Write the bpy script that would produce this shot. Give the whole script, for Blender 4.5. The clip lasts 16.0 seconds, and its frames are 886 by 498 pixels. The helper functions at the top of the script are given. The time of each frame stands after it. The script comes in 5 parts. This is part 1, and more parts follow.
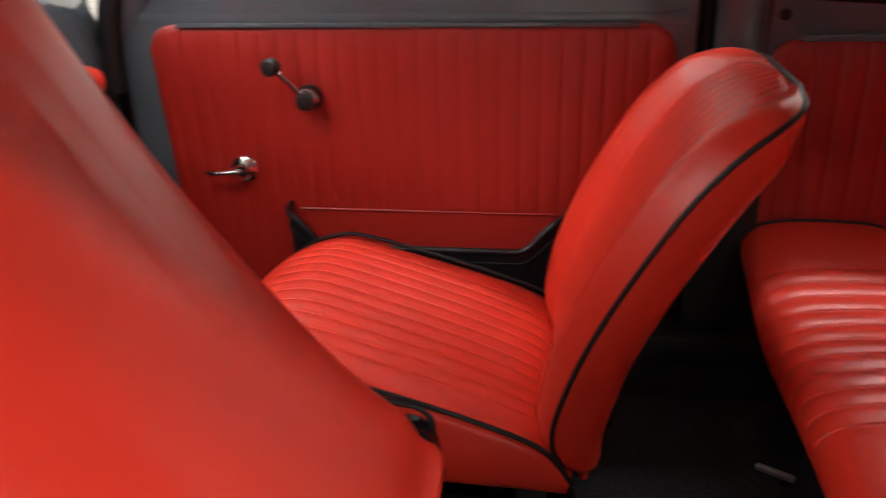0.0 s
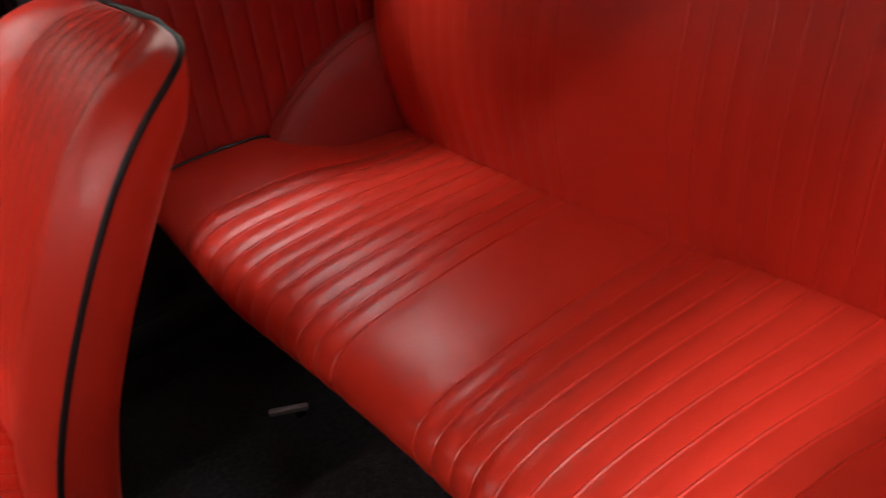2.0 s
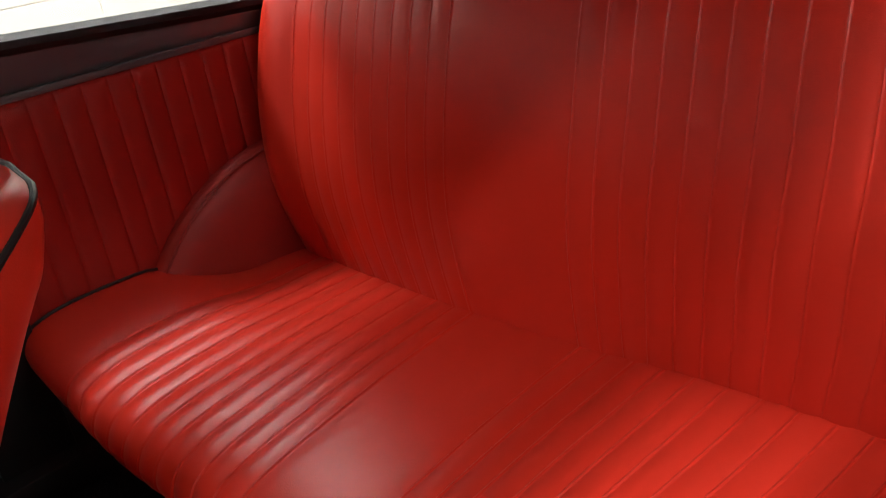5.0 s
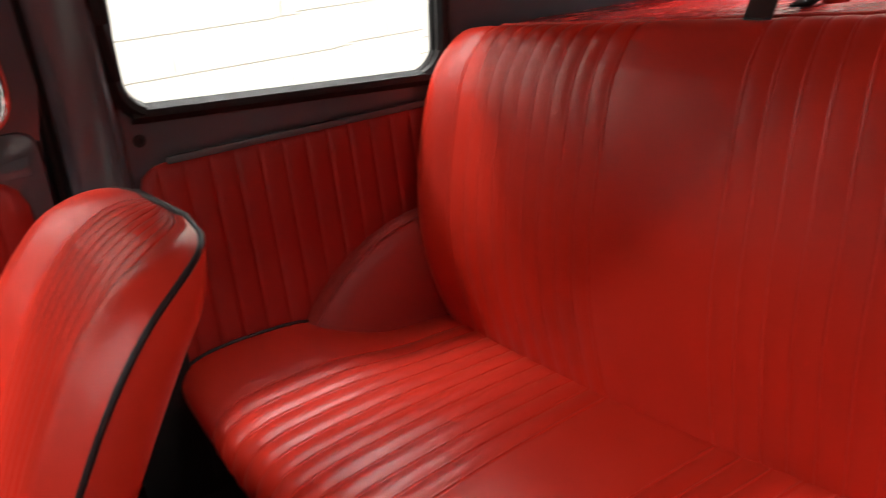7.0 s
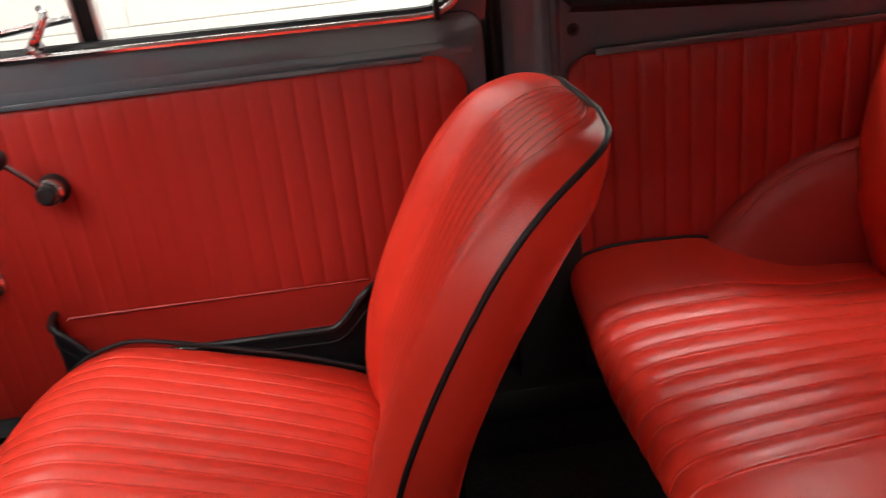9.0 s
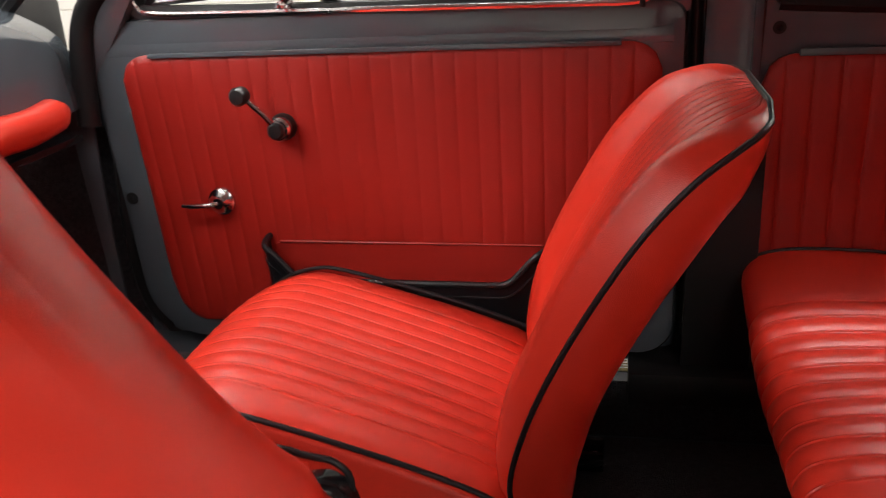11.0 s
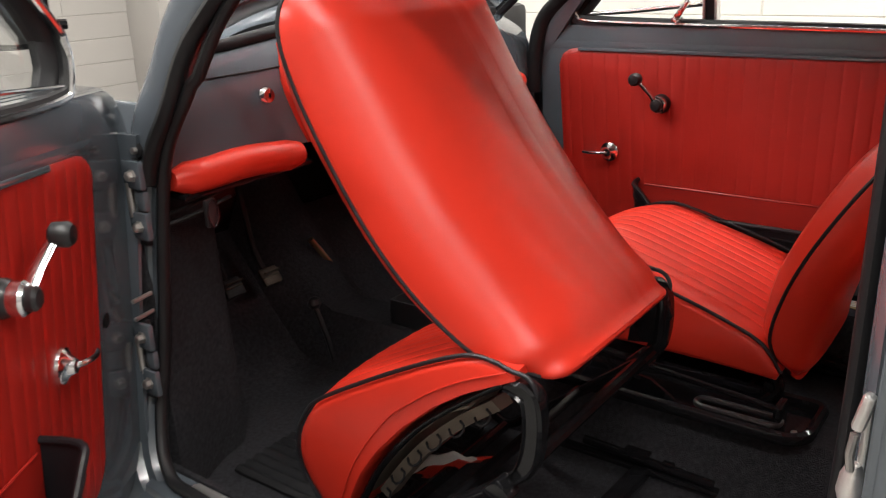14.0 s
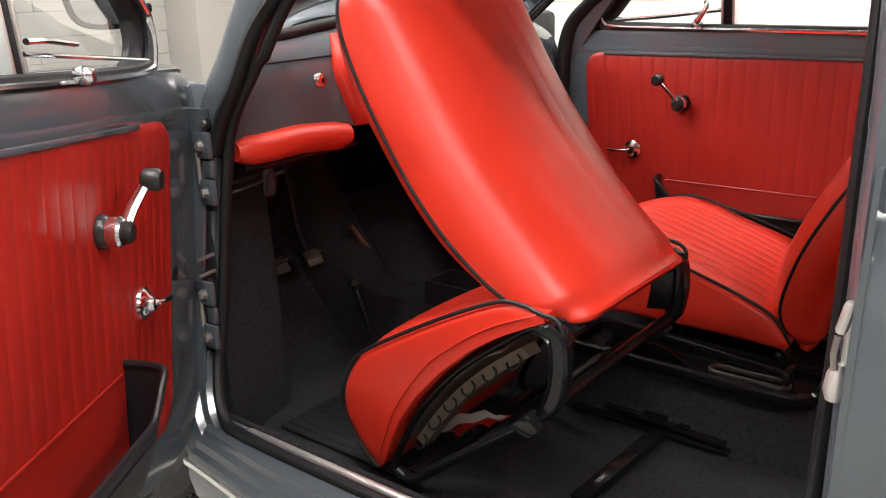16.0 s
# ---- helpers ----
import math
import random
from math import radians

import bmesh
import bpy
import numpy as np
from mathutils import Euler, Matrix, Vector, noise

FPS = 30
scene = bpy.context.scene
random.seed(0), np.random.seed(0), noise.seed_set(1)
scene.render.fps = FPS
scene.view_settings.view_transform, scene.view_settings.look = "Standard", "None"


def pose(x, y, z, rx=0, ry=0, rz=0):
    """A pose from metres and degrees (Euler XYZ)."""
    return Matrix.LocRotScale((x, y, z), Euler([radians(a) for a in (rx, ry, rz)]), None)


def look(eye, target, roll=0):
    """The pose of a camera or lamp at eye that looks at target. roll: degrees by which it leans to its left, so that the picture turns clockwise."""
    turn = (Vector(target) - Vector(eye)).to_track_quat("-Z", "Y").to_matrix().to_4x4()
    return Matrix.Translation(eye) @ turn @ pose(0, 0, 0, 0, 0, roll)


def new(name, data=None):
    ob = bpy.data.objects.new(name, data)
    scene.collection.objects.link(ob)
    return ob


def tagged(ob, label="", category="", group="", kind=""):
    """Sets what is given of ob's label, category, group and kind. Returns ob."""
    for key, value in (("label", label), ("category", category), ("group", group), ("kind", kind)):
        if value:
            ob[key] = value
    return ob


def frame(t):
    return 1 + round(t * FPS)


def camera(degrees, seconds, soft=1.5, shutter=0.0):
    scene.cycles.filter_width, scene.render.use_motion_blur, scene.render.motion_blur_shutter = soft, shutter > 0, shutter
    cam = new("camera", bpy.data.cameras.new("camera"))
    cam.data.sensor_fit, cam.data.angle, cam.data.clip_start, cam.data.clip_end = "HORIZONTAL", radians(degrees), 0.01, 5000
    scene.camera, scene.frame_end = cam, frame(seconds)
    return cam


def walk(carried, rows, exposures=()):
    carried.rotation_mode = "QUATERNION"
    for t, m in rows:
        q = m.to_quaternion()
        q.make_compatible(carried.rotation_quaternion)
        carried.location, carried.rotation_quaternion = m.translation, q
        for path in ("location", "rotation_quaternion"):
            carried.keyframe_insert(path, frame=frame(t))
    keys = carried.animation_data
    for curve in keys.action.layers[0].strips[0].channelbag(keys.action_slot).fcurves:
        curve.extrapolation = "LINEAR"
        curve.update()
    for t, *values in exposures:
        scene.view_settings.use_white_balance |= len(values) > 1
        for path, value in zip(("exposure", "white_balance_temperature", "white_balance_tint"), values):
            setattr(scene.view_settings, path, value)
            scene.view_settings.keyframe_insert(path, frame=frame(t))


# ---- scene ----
cam = camera(54.9, 16.0, 1.0, 0.5)
PATH = [
    (0, (-0.161, -0.879, 1.151), (-0.433, 0.944, 0.374), -1.4),
    (0.5, (-0.19, -0.809, 1.154), (-0.094, 1.012, 0.333), -2.1),
    (1, (-0.206, -0.757, 1.143), (0.306, 0.969, 0.272), -4.3),
    (1.5, (-0.218, -0.726, 1.16), (0.617, 0.81, 0.188), -5.3),
    (2, (-0.188, -0.702, 1.133), (0.811, 0.71, 0.128), -7.4),
    (2.5, (-0.176, -0.677, 1.118), (0.931, 0.632, 0.088), -7.4),
    (3, (-0.164, -0.673, 1.117), (0.992, 0.588, 0.08), -7.6),
    (3.5, (-0.16, -0.678, 1.114), (1.023, 0.586, 0.113), -7.5),
    (4, (-0.158, -0.683, 1.126), (1.054, 0.595, 0.179), -7.9),
    (6.5, (-0.094, -0.663, 1.133), (1.063, 0.843, 0.506), -7.2),
    (7, (-0.126, -0.703, 1.139), (0.883, 0.908, 0.519), -7.4),
    (7.5, (-0.124, -0.704, 1.135), (0.669, 1.018, 0.497), -7.6),
    (8, (-0.114, -0.686, 1.138), (0.418, 1.118, 0.457), -8.0),
    (8.5, (-0.135, -0.672, 1.148), (0.203, 1.162, 0.424), -7.2),
    (9, (-0.105, -0.687, 1.131), (-0.016, 1.175, 0.407), -6.5),
    (11.5, (-0.026, -0.857, 1.124), (-0.521, 0.945, 0.41), -3.5),
    (12, (0.007, -0.963, 1.175), (-0.619, 0.786, 0.434), -4.2),
    (12.5, (0.052, -1.083, 1.211), (-0.729, 0.604, 0.474), -4.1),
    (13, (0.117, -1.228, 1.206), (-0.844, 0.384, 0.514), -3.8),
    (13.5, (0.162, -1.374, 1.213), (-0.894, 0.183, 0.534), -2.5),
    (14, (0.211, -1.457, 1.186), (-0.918, 0.059, 0.531), -2.0),
    (14.5, (0.245, -1.519, 1.159), (-0.913, -0.014, 0.531), -1.7),
    (15, (0.27, -1.566, 1.141), (-0.903, -0.065, 0.533), -1.6),
    (15.5, (0.283, -1.595, 1.129), (-0.896, -0.091, 0.537), -1.6),
    (16, (0.29, -1.606, 1.131), (-0.892, -0.105, 0.538), -1.5),
]
walk(cam, [(t, look(e, g, r)) for t, e, g, r in PATH], [(0.0, -0.6), (4.0, -0.62), (6.5, -0.34), (9.0, -0.37), (11.5, -0.41), (13.0, -0.53), (14.5, -0.25), (16.0, -0.12)])

# ---- world, lamps, exposure ----
world = bpy.data.worlds.new("world")
scene.world = world
world.use_nodes = True
world.node_tree.nodes["Background"].inputs[0].default_value = (0.9, 0.93, 1.0, 1)
world.node_tree.nodes["Background"].inputs[1].default_value = 0.02


def area_lamp(name, at, target, sx, sy, watts, colour):
    data = bpy.data.lights.new(name, "AREA")
    data.shape, data.size, data.size_y, data.energy, data.color = "RECTANGLE", sx, sy, watts, colour
    ob = new(name, data)
    ob.matrix_world = look(at, target)
    return ob


WARM = (1.0, 0.965, 0.93)
# Unseen lamps, each added where the seats, doors or walls needed more light.
ADDED_LAMP_SPOTS = [(-1.3, -1.2, 80), (-3.5, -2.7, 160), (0.95, -1.70, 95), (2.0, -4.8, 90), (-1.3, 1.5, 80), (1.3, 1.5, 90), (-1.3, 2.5, 20), (2.5, 2.6, 85), (-3.65, -1.35, 80), (-4.9, 1.9, 40), (3.6, 0.4, 150)]
for lx, ly, watts in ADDED_LAMP_SPOTS:
    area_lamp("added_area_lamp", (lx, ly, 3.30), (lx, ly, 0), 2.3, 0.30, watts, WARM)

# ---- materials ----


def material(name, colour, rough=0.5, metal=0.0, vary=0.12, scale=6.0, grain=300.0, bump=0.1, coat=0.0, kind="noise", spec=0.5, rvar=0.12, relief=0.002):
    """Principled surface with colour variation at two scales and a fine relief."""
    m = bpy.data.materials.new(name)
    m.use_nodes = True
    nt = m.node_tree
    n, l = nt.nodes, nt.links
    p = n["Principled BSDF"]
    p.inputs["Metallic"].default_value = metal
    p.inputs["Specular IOR Level"].default_value = spec
    p.inputs["Coat Weight"].default_value = coat
    p.inputs["Coat Roughness"].default_value = 0.08
    co = n.new("ShaderNodeTexCoord")
    big = n.new("ShaderNodeTexNoise")
    big.inputs["Scale"].default_value, big.inputs["Detail"].default_value = scale, 5
    fine = n.new("ShaderNodeTexVoronoi" if kind == "voronoi" else "ShaderNodeTexNoise")
    fine.inputs["Scale"].default_value = grain
    for t in (big, fine):
        l.new(co.outputs["Object"], t.inputs["Vector"])
    mix = n.new("ShaderNodeMix")
    mix.data_type = "RGBA"
    dark = [c * (1 - vary) for c in colour]
    light = [min(1, c * (1 + vary)) for c in colour]
    mix.inputs[6].default_value, mix.inputs[7].default_value = (*dark, 1), (*light, 1)
    l.new(big.outputs["Fac"], mix.inputs[0])
    l.new(mix.outputs[2], p.inputs["Base Color"])
    rr = n.new("ShaderNodeMapRange")
    rr.inputs[1].default_value, rr.inputs[2].default_value = 0.3, 0.7
    rr.inputs[3].default_value, rr.inputs[4].default_value = max(0.02, rough - rvar * rough), rough + rvar * rough
    l.new(big.outputs["Fac"], rr.inputs[0])
    l.new(rr.outputs[0], p.inputs["Roughness"])
    if bump:
        b = n.new("ShaderNodeBump")
        b.inputs["Strength"].default_value, b.inputs["Distance"].default_value = bump, relief
        l.new(fine.outputs[0], b.inputs["Height"])
        l.new(b.outputs["Normal"], p.inputs["Normal"])
    return m


VINYL = material("red_vinyl", (0.58, 0.031, 0.016), 0.31, spec=0.38, vary=0.06, scale=9, grain=700, bump=0.10, kind="voronoi", rvar=0.10)
VINYL_SHELF = material("glossy_red_vinyl", (0.58, 0.026, 0.020), 0.26, vary=0.10, scale=14, grain=160, bump=0.10, kind="voronoi")
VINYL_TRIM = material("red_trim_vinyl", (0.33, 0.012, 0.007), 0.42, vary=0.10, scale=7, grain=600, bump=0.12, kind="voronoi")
VINYL_ARCH = material("dull_red_vinyl", (0.36, 0.030, 0.022), 0.40, vary=0.10, scale=8, grain=650, bump=0.12, kind="voronoi")
VINYL_BLACK = material("black_vinyl", (0.010, 0.010, 0.012), 0.42, vary=0.2, scale=12, grain=500, bump=0.08, spec=0.35)
PAINT = material("grey_paint", (0.077, 0.091, 0.105), 0.14, vary=0.06, scale=4, grain=220, bump=0.012, coat=0.5)
# Same grey paint, its tone shifted to make up for weak inside light.
PAINT_IN = material("inside_grey_paint", (0.088, 0.102, 0.118), 0.24, vary=0.08, scale=5, grain=260, bump=0.03, coat=0.3)
BLACK_METAL = material("gloss_black_metal", (0.008, 0.008, 0.009), 0.12, vary=0.3, scale=20, grain=180, bump=0.03, spec=0.28)
BLACK_PLASTIC = material("black_plastic", (0.015, 0.015, 0.016), 0.33, vary=0.2, scale=30, grain=400, bump=0.03)
CHROME = material("chrome", (0.82, 0.82, 0.84), 0.13, metal=1.0, vary=0.06, scale=12, grain=120, bump=0.02)
MIRROR = material("mirror_glass", (0.85, 0.86, 0.87), 0.02, metal=1.0, vary=0.02, scale=6, grain=80, bump=0.0)
ALUMINIUM = material("aluminium", (0.78, 0.77, 0.75), 0.48, metal=1.0, vary=0.10, scale=30, grain=300, bump=0.06)
STEEL = material("dull_steel", (0.42, 0.40, 0.38), 0.42, metal=0.9, vary=0.25, scale=40, grain=200, bump=0.1)
RUBBER = material("black_rubber", (0.010, 0.010, 0.011), 0.50, vary=0.2, scale=20, grain=260, bump=0.08, spec=0.3)
CARPET = material("black_carpet", (0.038, 0.038, 0.043), 0.95, vary=0.97, scale=120, grain=430, bump=1.0, spec=0.12, kind="voronoi", relief=0.005)
# Headlining is out of view; its pale tone is chosen to bounce light.
HEADLINING = material("pale_headlining", (0.52, 0.50, 0.46), 0.85, vary=0.06, scale=8, grain=400, bump=0.15)
# The cream wall paint at 0.6 strength, for the less lit west side.
DIM_CREAM_WALL = material("dimmed_cream_wall_paint", (0.50, 0.48, 0.455), 0.65, vary=0.06, scale=2.5, grain=60, bump=0.25)
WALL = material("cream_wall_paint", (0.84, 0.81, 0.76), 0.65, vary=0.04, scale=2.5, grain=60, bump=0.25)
MORTAR = material("cream_joint_paint", (0.78, 0.75, 0.70), 0.8, vary=0.08, scale=3, grain=80, bump=0.2)
DULL_WALL = material("dull_grey_wall_paint", (0.30, 0.29, 0.28), 0.75, vary=0.08, scale=2.5, grain=60, bump=0.2)
CONCRETE = material("grey_concrete", (0.33, 0.32, 0.30), 0.55, vary=0.18, scale=1.6, grain=60, bump=0.1)
CEILING = material("white_ceiling_paint", (0.78, 0.77, 0.74), 0.8, vary=0.04, scale=2, grain=60, bump=0.1)
HESSIAN = material("brown_hessian", (0.15, 0.122, 0.095), 0.9, vary=0.25, scale=30, grain=400, bump=0.4)
BRASS = material("worn_brass", (0.62, 0.48, 0.26), 0.30, metal=1.0, vary=0.2, scale=30, grain=200, bump=0.05)
BRASS_DARK = material("worn_brown_metal", (0.055, 0.042, 0.03), 0.5, metal=0.6, vary=0.3, scale=60, grain=300, bump=0.3)
WEBBING = material("black_webbing", (0.018, 0.018, 0.020), 0.7, vary=0.2, scale=40, grain=700, bump=0.4)

GLASS = bpy.data.materials.new("clear_glass")
GLASS.use_nodes = True
gp = GLASS.node_tree.nodes["Principled BSDF"]
gp.inputs["Base Color"].default_value = (0.97, 0.99, 0.98, 1)
gp.inputs["Roughness"].default_value, gp.inputs["Transmission Weight"].default_value, gp.inputs["IOR"].default_value = 0.0, 1.0, 1.45

TUBE = bpy.data.materials.new("lamp_tube")
TUBE.use_nodes = True
tp = TUBE.node_tree.nodes["Principled BSDF"]
tp.inputs["Emission Color"].default_value, tp.inputs["Emission Strength"].default_value = (1.0, 0.96, 0.9, 1), 6.0

# ---- mesh helpers ----


def thing(name, label, category, at=(0, 0, 0), group="", kind="", rz=0.0):
    ob = new(name)
    ob.empty_display_size = 0.1
    ob.matrix_world = pose(*at, 0, 0, rz)
    return tagged(ob, label, category, group, kind)


def finish(name, bm, mat, smooth=True):
    bmesh.ops.recalc_face_normals(bm, faces=bm.faces)
    me = bpy.data.meshes.new(name)
    bm.to_mesh(me)
    bm.free()
    for f in me.polygons:
        f.use_smooth = smooth
    if smooth:
        me.set_sharp_from_angle(angle=radians(38))
    me.materials.append(mat)
    return me


def part(name, bm, mat, parent, label="", m=None, smooth=True):
    """One mesh object under a thing or a part."""
    if m is not None:
        bm.transform(m)
    ob = new(name, finish(name, bm, mat, smooth))
    ob.parent = parent
    return tagged(ob, label)


def solo(name, bm, mat, label, category, group="", kind="", smooth=True):
    """A top-level thing that is one mesh, with its origin at its base."""
    zs = [v.co for v in bm.verts]
    base = Vector((sum(v.x for v in zs) / len(zs), sum(v.y for v in zs) / len(zs), min(v.z for v in zs)))
    bm.transform(Matrix.Translation(-base))
    ob = new(name, finish(name, bm, mat, smooth))
    ob.location = base
    return tagged(ob, label, category, group, kind)


def curve(points, n):
    """Catmull-Rom samples through the points."""
    p = [np.array(q, float) for q in points]
    p = [2 * p[0] - p[1]] + p + [2 * p[-1] - p[-2]]
    out = []
    for i in range(n):
        s = i / (n - 1) * (len(p) - 3)
        k = min(int(s), len(p) - 4)
        t = s - k
        a, b, c, d = p[k:k + 4]
        out.append(0.5 * (2 * b + (c - a) * t + (2 * a - 5 * b + 4 * c - d) * t * t + (3 * b - a - 3 * c + d) * t ** 3))
    return out


def loft(rings, bm=None, ring_closed=True, ends=True):
    """A skin over rings of equally many points."""
    bm = bm or bmesh.new()
    vs = [[bm.verts.new(tuple(p)) for p in r] for r in rings]
    n = len(rings[0])
    for a, b in zip(vs, vs[1:]):
        for i in range(n if ring_closed else n - 1):
            j = (i + 1) % n
            bm.faces.new((a[i], a[j], b[j], b[i]))
    if ends and ring_closed:
        for r in (vs[0], vs[-1]):
            bm.faces.new(r)
    return bm


def sheet(fn, us, ws, thick=None, bm=None):
    """A grid of fn(u, w); with thick, an offset added to make the back of a closed slab."""
    if thick is None:
        return loft([[fn(u, w) for w in ws] for u in us], bm, ring_closed=False)
    t = Vector(thick)
    rings = []
    for u in us:
        front = [Vector(fn(u, w)) for w in ws]
        rings.append(front + [p + t for p in reversed(front)])
    return loft(rings, bm)


def tube(points, r, n=8, bm=None, closed=False, flat=1.0):
    """A round bar along points. flat squeezes it along the second axis."""
    pts = [Vector(tuple(p)) for p in points]
    rings, side = [], None
    count = len(pts)
    for i, p in enumerate(pts):
        a = pts[(i - 1) % count] if closed or i else p
        b = pts[(i + 1) % count] if closed or i < count - 1 else p
        t = (b - a).normalized()
        if side is None:
            side = t.cross(Vector((0, 0, 1)))
            if side.length < 0.1:
                side = t.cross(Vector((1, 0, 0)))
        side = (side - t * side.dot(t)).normalized()
        up = side.cross(t)
        rad = r(i / (count - 1)) if callable(r) else r
        rings.append([p + side * (math.cos(2 * math.pi * k / n) * rad) + up * (math.sin(2 * math.pi * k / n) * rad * flat) for k in range(n)])
    if closed:
        rings.append(rings[0])
    return loft(rings, bm, ends=not closed)


def block(size, at=(0, 0, 0), bevel=0.004, m=None, bm=None, seg=2):
    """A box with rounded edges, centred on at."""
    b = bmesh.new()
    bmesh.ops.create_cube(b, size=1.0)
    bmesh.ops.scale(b, vec=size, verts=b.verts)
    if bevel:
        bmesh.ops.bevel(b, geom=list(b.edges), offset=min(bevel, 0.45 * min(size)), segments=seg, affect="EDGES", profile=0.5)
    b.transform(Matrix.Translation(at) @ (m or Matrix()))
    return join(bm, b) if bm else b


def join(a, b):
    me = bpy.data.meshes.new("tmp")
    b.to_mesh(me)
    b.free()
    a.from_mesh(me)
    bpy.data.meshes.remove(me)
    return a


def lathe(profile, at=(0, 0, 0), m=None, n=24, bm=None):
    """A turned shape about z from (radius, height) pairs."""
    b = loft([[(r * math.cos(2 * math.pi * k / n), r * math.sin(2 * math.pi * k / n), h) for k in range(n)] for r, h in profile])
    b.transform(Matrix.Translation(at) @ (m or Matrix()))
    return join(bm, b) if bm else b


def rounded(u0, u1, z0, z1, r, n=6):
    """Corner-rounded rectangle as 2D points; r is one radius or four (low-start, low-end, high-end, high-start)."""
    rs = r if isinstance(r, (tuple, list)) else (r, r, r, r)
    out = []
    for (cx, cz, sx, sz, a), q in zip(((u0, z0, 1, 1, 180), (u1, z0, -1, 1, 270), (u1, z1, -1, -1, 0), (u0, z1, 1, -1, 90)), rs):
        for k in range(n + 1):
            ang = radians(a + 90 * k / n)
            out.append((cx + sx * q + q * math.cos(ang), cz + sz * q + q * math.sin(ang)))
    return out


def ring_plate(outer, inner, fn0, fn1):
    """A plate with a hole: outer and inner outlines with equally many 2D points; fn0 and fn1 place its two faces."""
    bm = bmesh.new()
    loops = [[bm.verts.new(fn(*p)) for p in pts] for pts, fn in ((outer, fn0), (inner, fn0), (inner, fn1), (outer, fn1))]
    n = len(outer)
    for a, b in zip(loops, loops[1:] + loops[:1]):
        for i in range(n):
            j = (i + 1) % n
            bm.faces.new((a[i], a[j], b[j], b[i]))
    return bm


def plate(outline, fn0, fn1):
    bm = bmesh.new()
    a = [bm.verts.new(fn0(*p)) for p in outline]
    b = [bm.verts.new(fn1(*p)) for p in outline]
    bm.faces.new(a)
    bm.faces.new(b)
    for i in range(len(a)):
        j = (i + 1) % len(a)
        bm.faces.new((a[i], a[j], b[j], b[i]))
    return bm


def smooth(x, a, b):
    t = min(1.0, max(0.0, (x - a) / (b - a)))
    return t * t * (3 - 2 * t)


def seam(y, bands, depth, width=0.0012):
    """A sewn pleat: the cover swells between lines and dips towards each, where a narrow welt stands up."""
    for y0, y1, p in bands:
        if y0 - p < y < y1 + p:
            k = round((min(max(y, y0), y1) - y0) / p)
            k = min(k, round((y1 - y0) / p))
            d = abs(y - (y0 + k * p))
            dip = 0.80 * max(0.0, 1 - d / p) ** 2.2 if y < y0 or y > y1 else 0.80 * abs(1 - 2 * d / p) ** 2.2
            return depth * (dip - 0.56 * math.exp(-(d / width) ** 2))
    return 0.0


def pleat(y, bands, depth, width=0.0019):
    """How far a stitched line pulls the cover in at y, with a soft swelling between lines. bands: (start, end, pitch)."""
    for y0, y1, p in bands:
        if y0 - p < y < y1 + p:
            k = round((min(max(y, y0), y1) - y0) / p)
            k = min(k, round((y1 - y0) / p))
            d = abs(y - (y0 + k * p))
            if y < y0 or y > y1:
                return depth * (math.exp(-(d / width) ** 2) + 0.35 * max(0.0, 1 - d / p) ** 2)
            return depth * (math.exp(-(d / width) ** 2) + 0.55 * (abs(1 - 2 * d / p)) ** 3)
    return 0.0


def stations(lo, hi, bands, step):
    """Places across a cover, closer together round the stitched lines."""
    ys = [lo + (hi - lo) * i / max(1, round((hi - lo) / step)) for i in range(round((hi - lo) / step) + 1)]
    ys = [y for y in ys if not any(a - p * 0.3 < y < b + p * 0.3 for a, b, p in bands)]
    for a, b, p in bands:
        for k in range(round((b - a) / p) + 1):
            ys += [a + p * k + p * q for q in (-0.30, -0.14, -0.06, -0.03, 0.0, 0.03, 0.06, 0.14, 0.30)] + [a + p * k + p * 0.5]
    return sorted(y for y in ys if lo <= y <= hi)

# ---- front seats ----


def seat_cushion_outline(arch=1.0):
    top = curve([(0.518, 0.135), (0.500, 0.160), (0.478, 0.183), (0.440, 0.202), (0.354, 0.232), (0.24, 0.265), (0.150, 0.287), (0.105, 0.288), (0.050, 0.270), (0.010, 0.230), (-0.004, 0.165), (0.0, 0.112)], 44)
    low = [(0.03, 0.114), (0.07, 0.132), (0.12, 0.150), (0.19, 0.163), (0.28, 0.168), (0.37, 0.162), (0.44, 0.148), (0.51, 0.125)]
    low = [(x, z * arch + (0.115 + 0.005 * x) * (1 - arch)) for x, z in low]
    return top, low


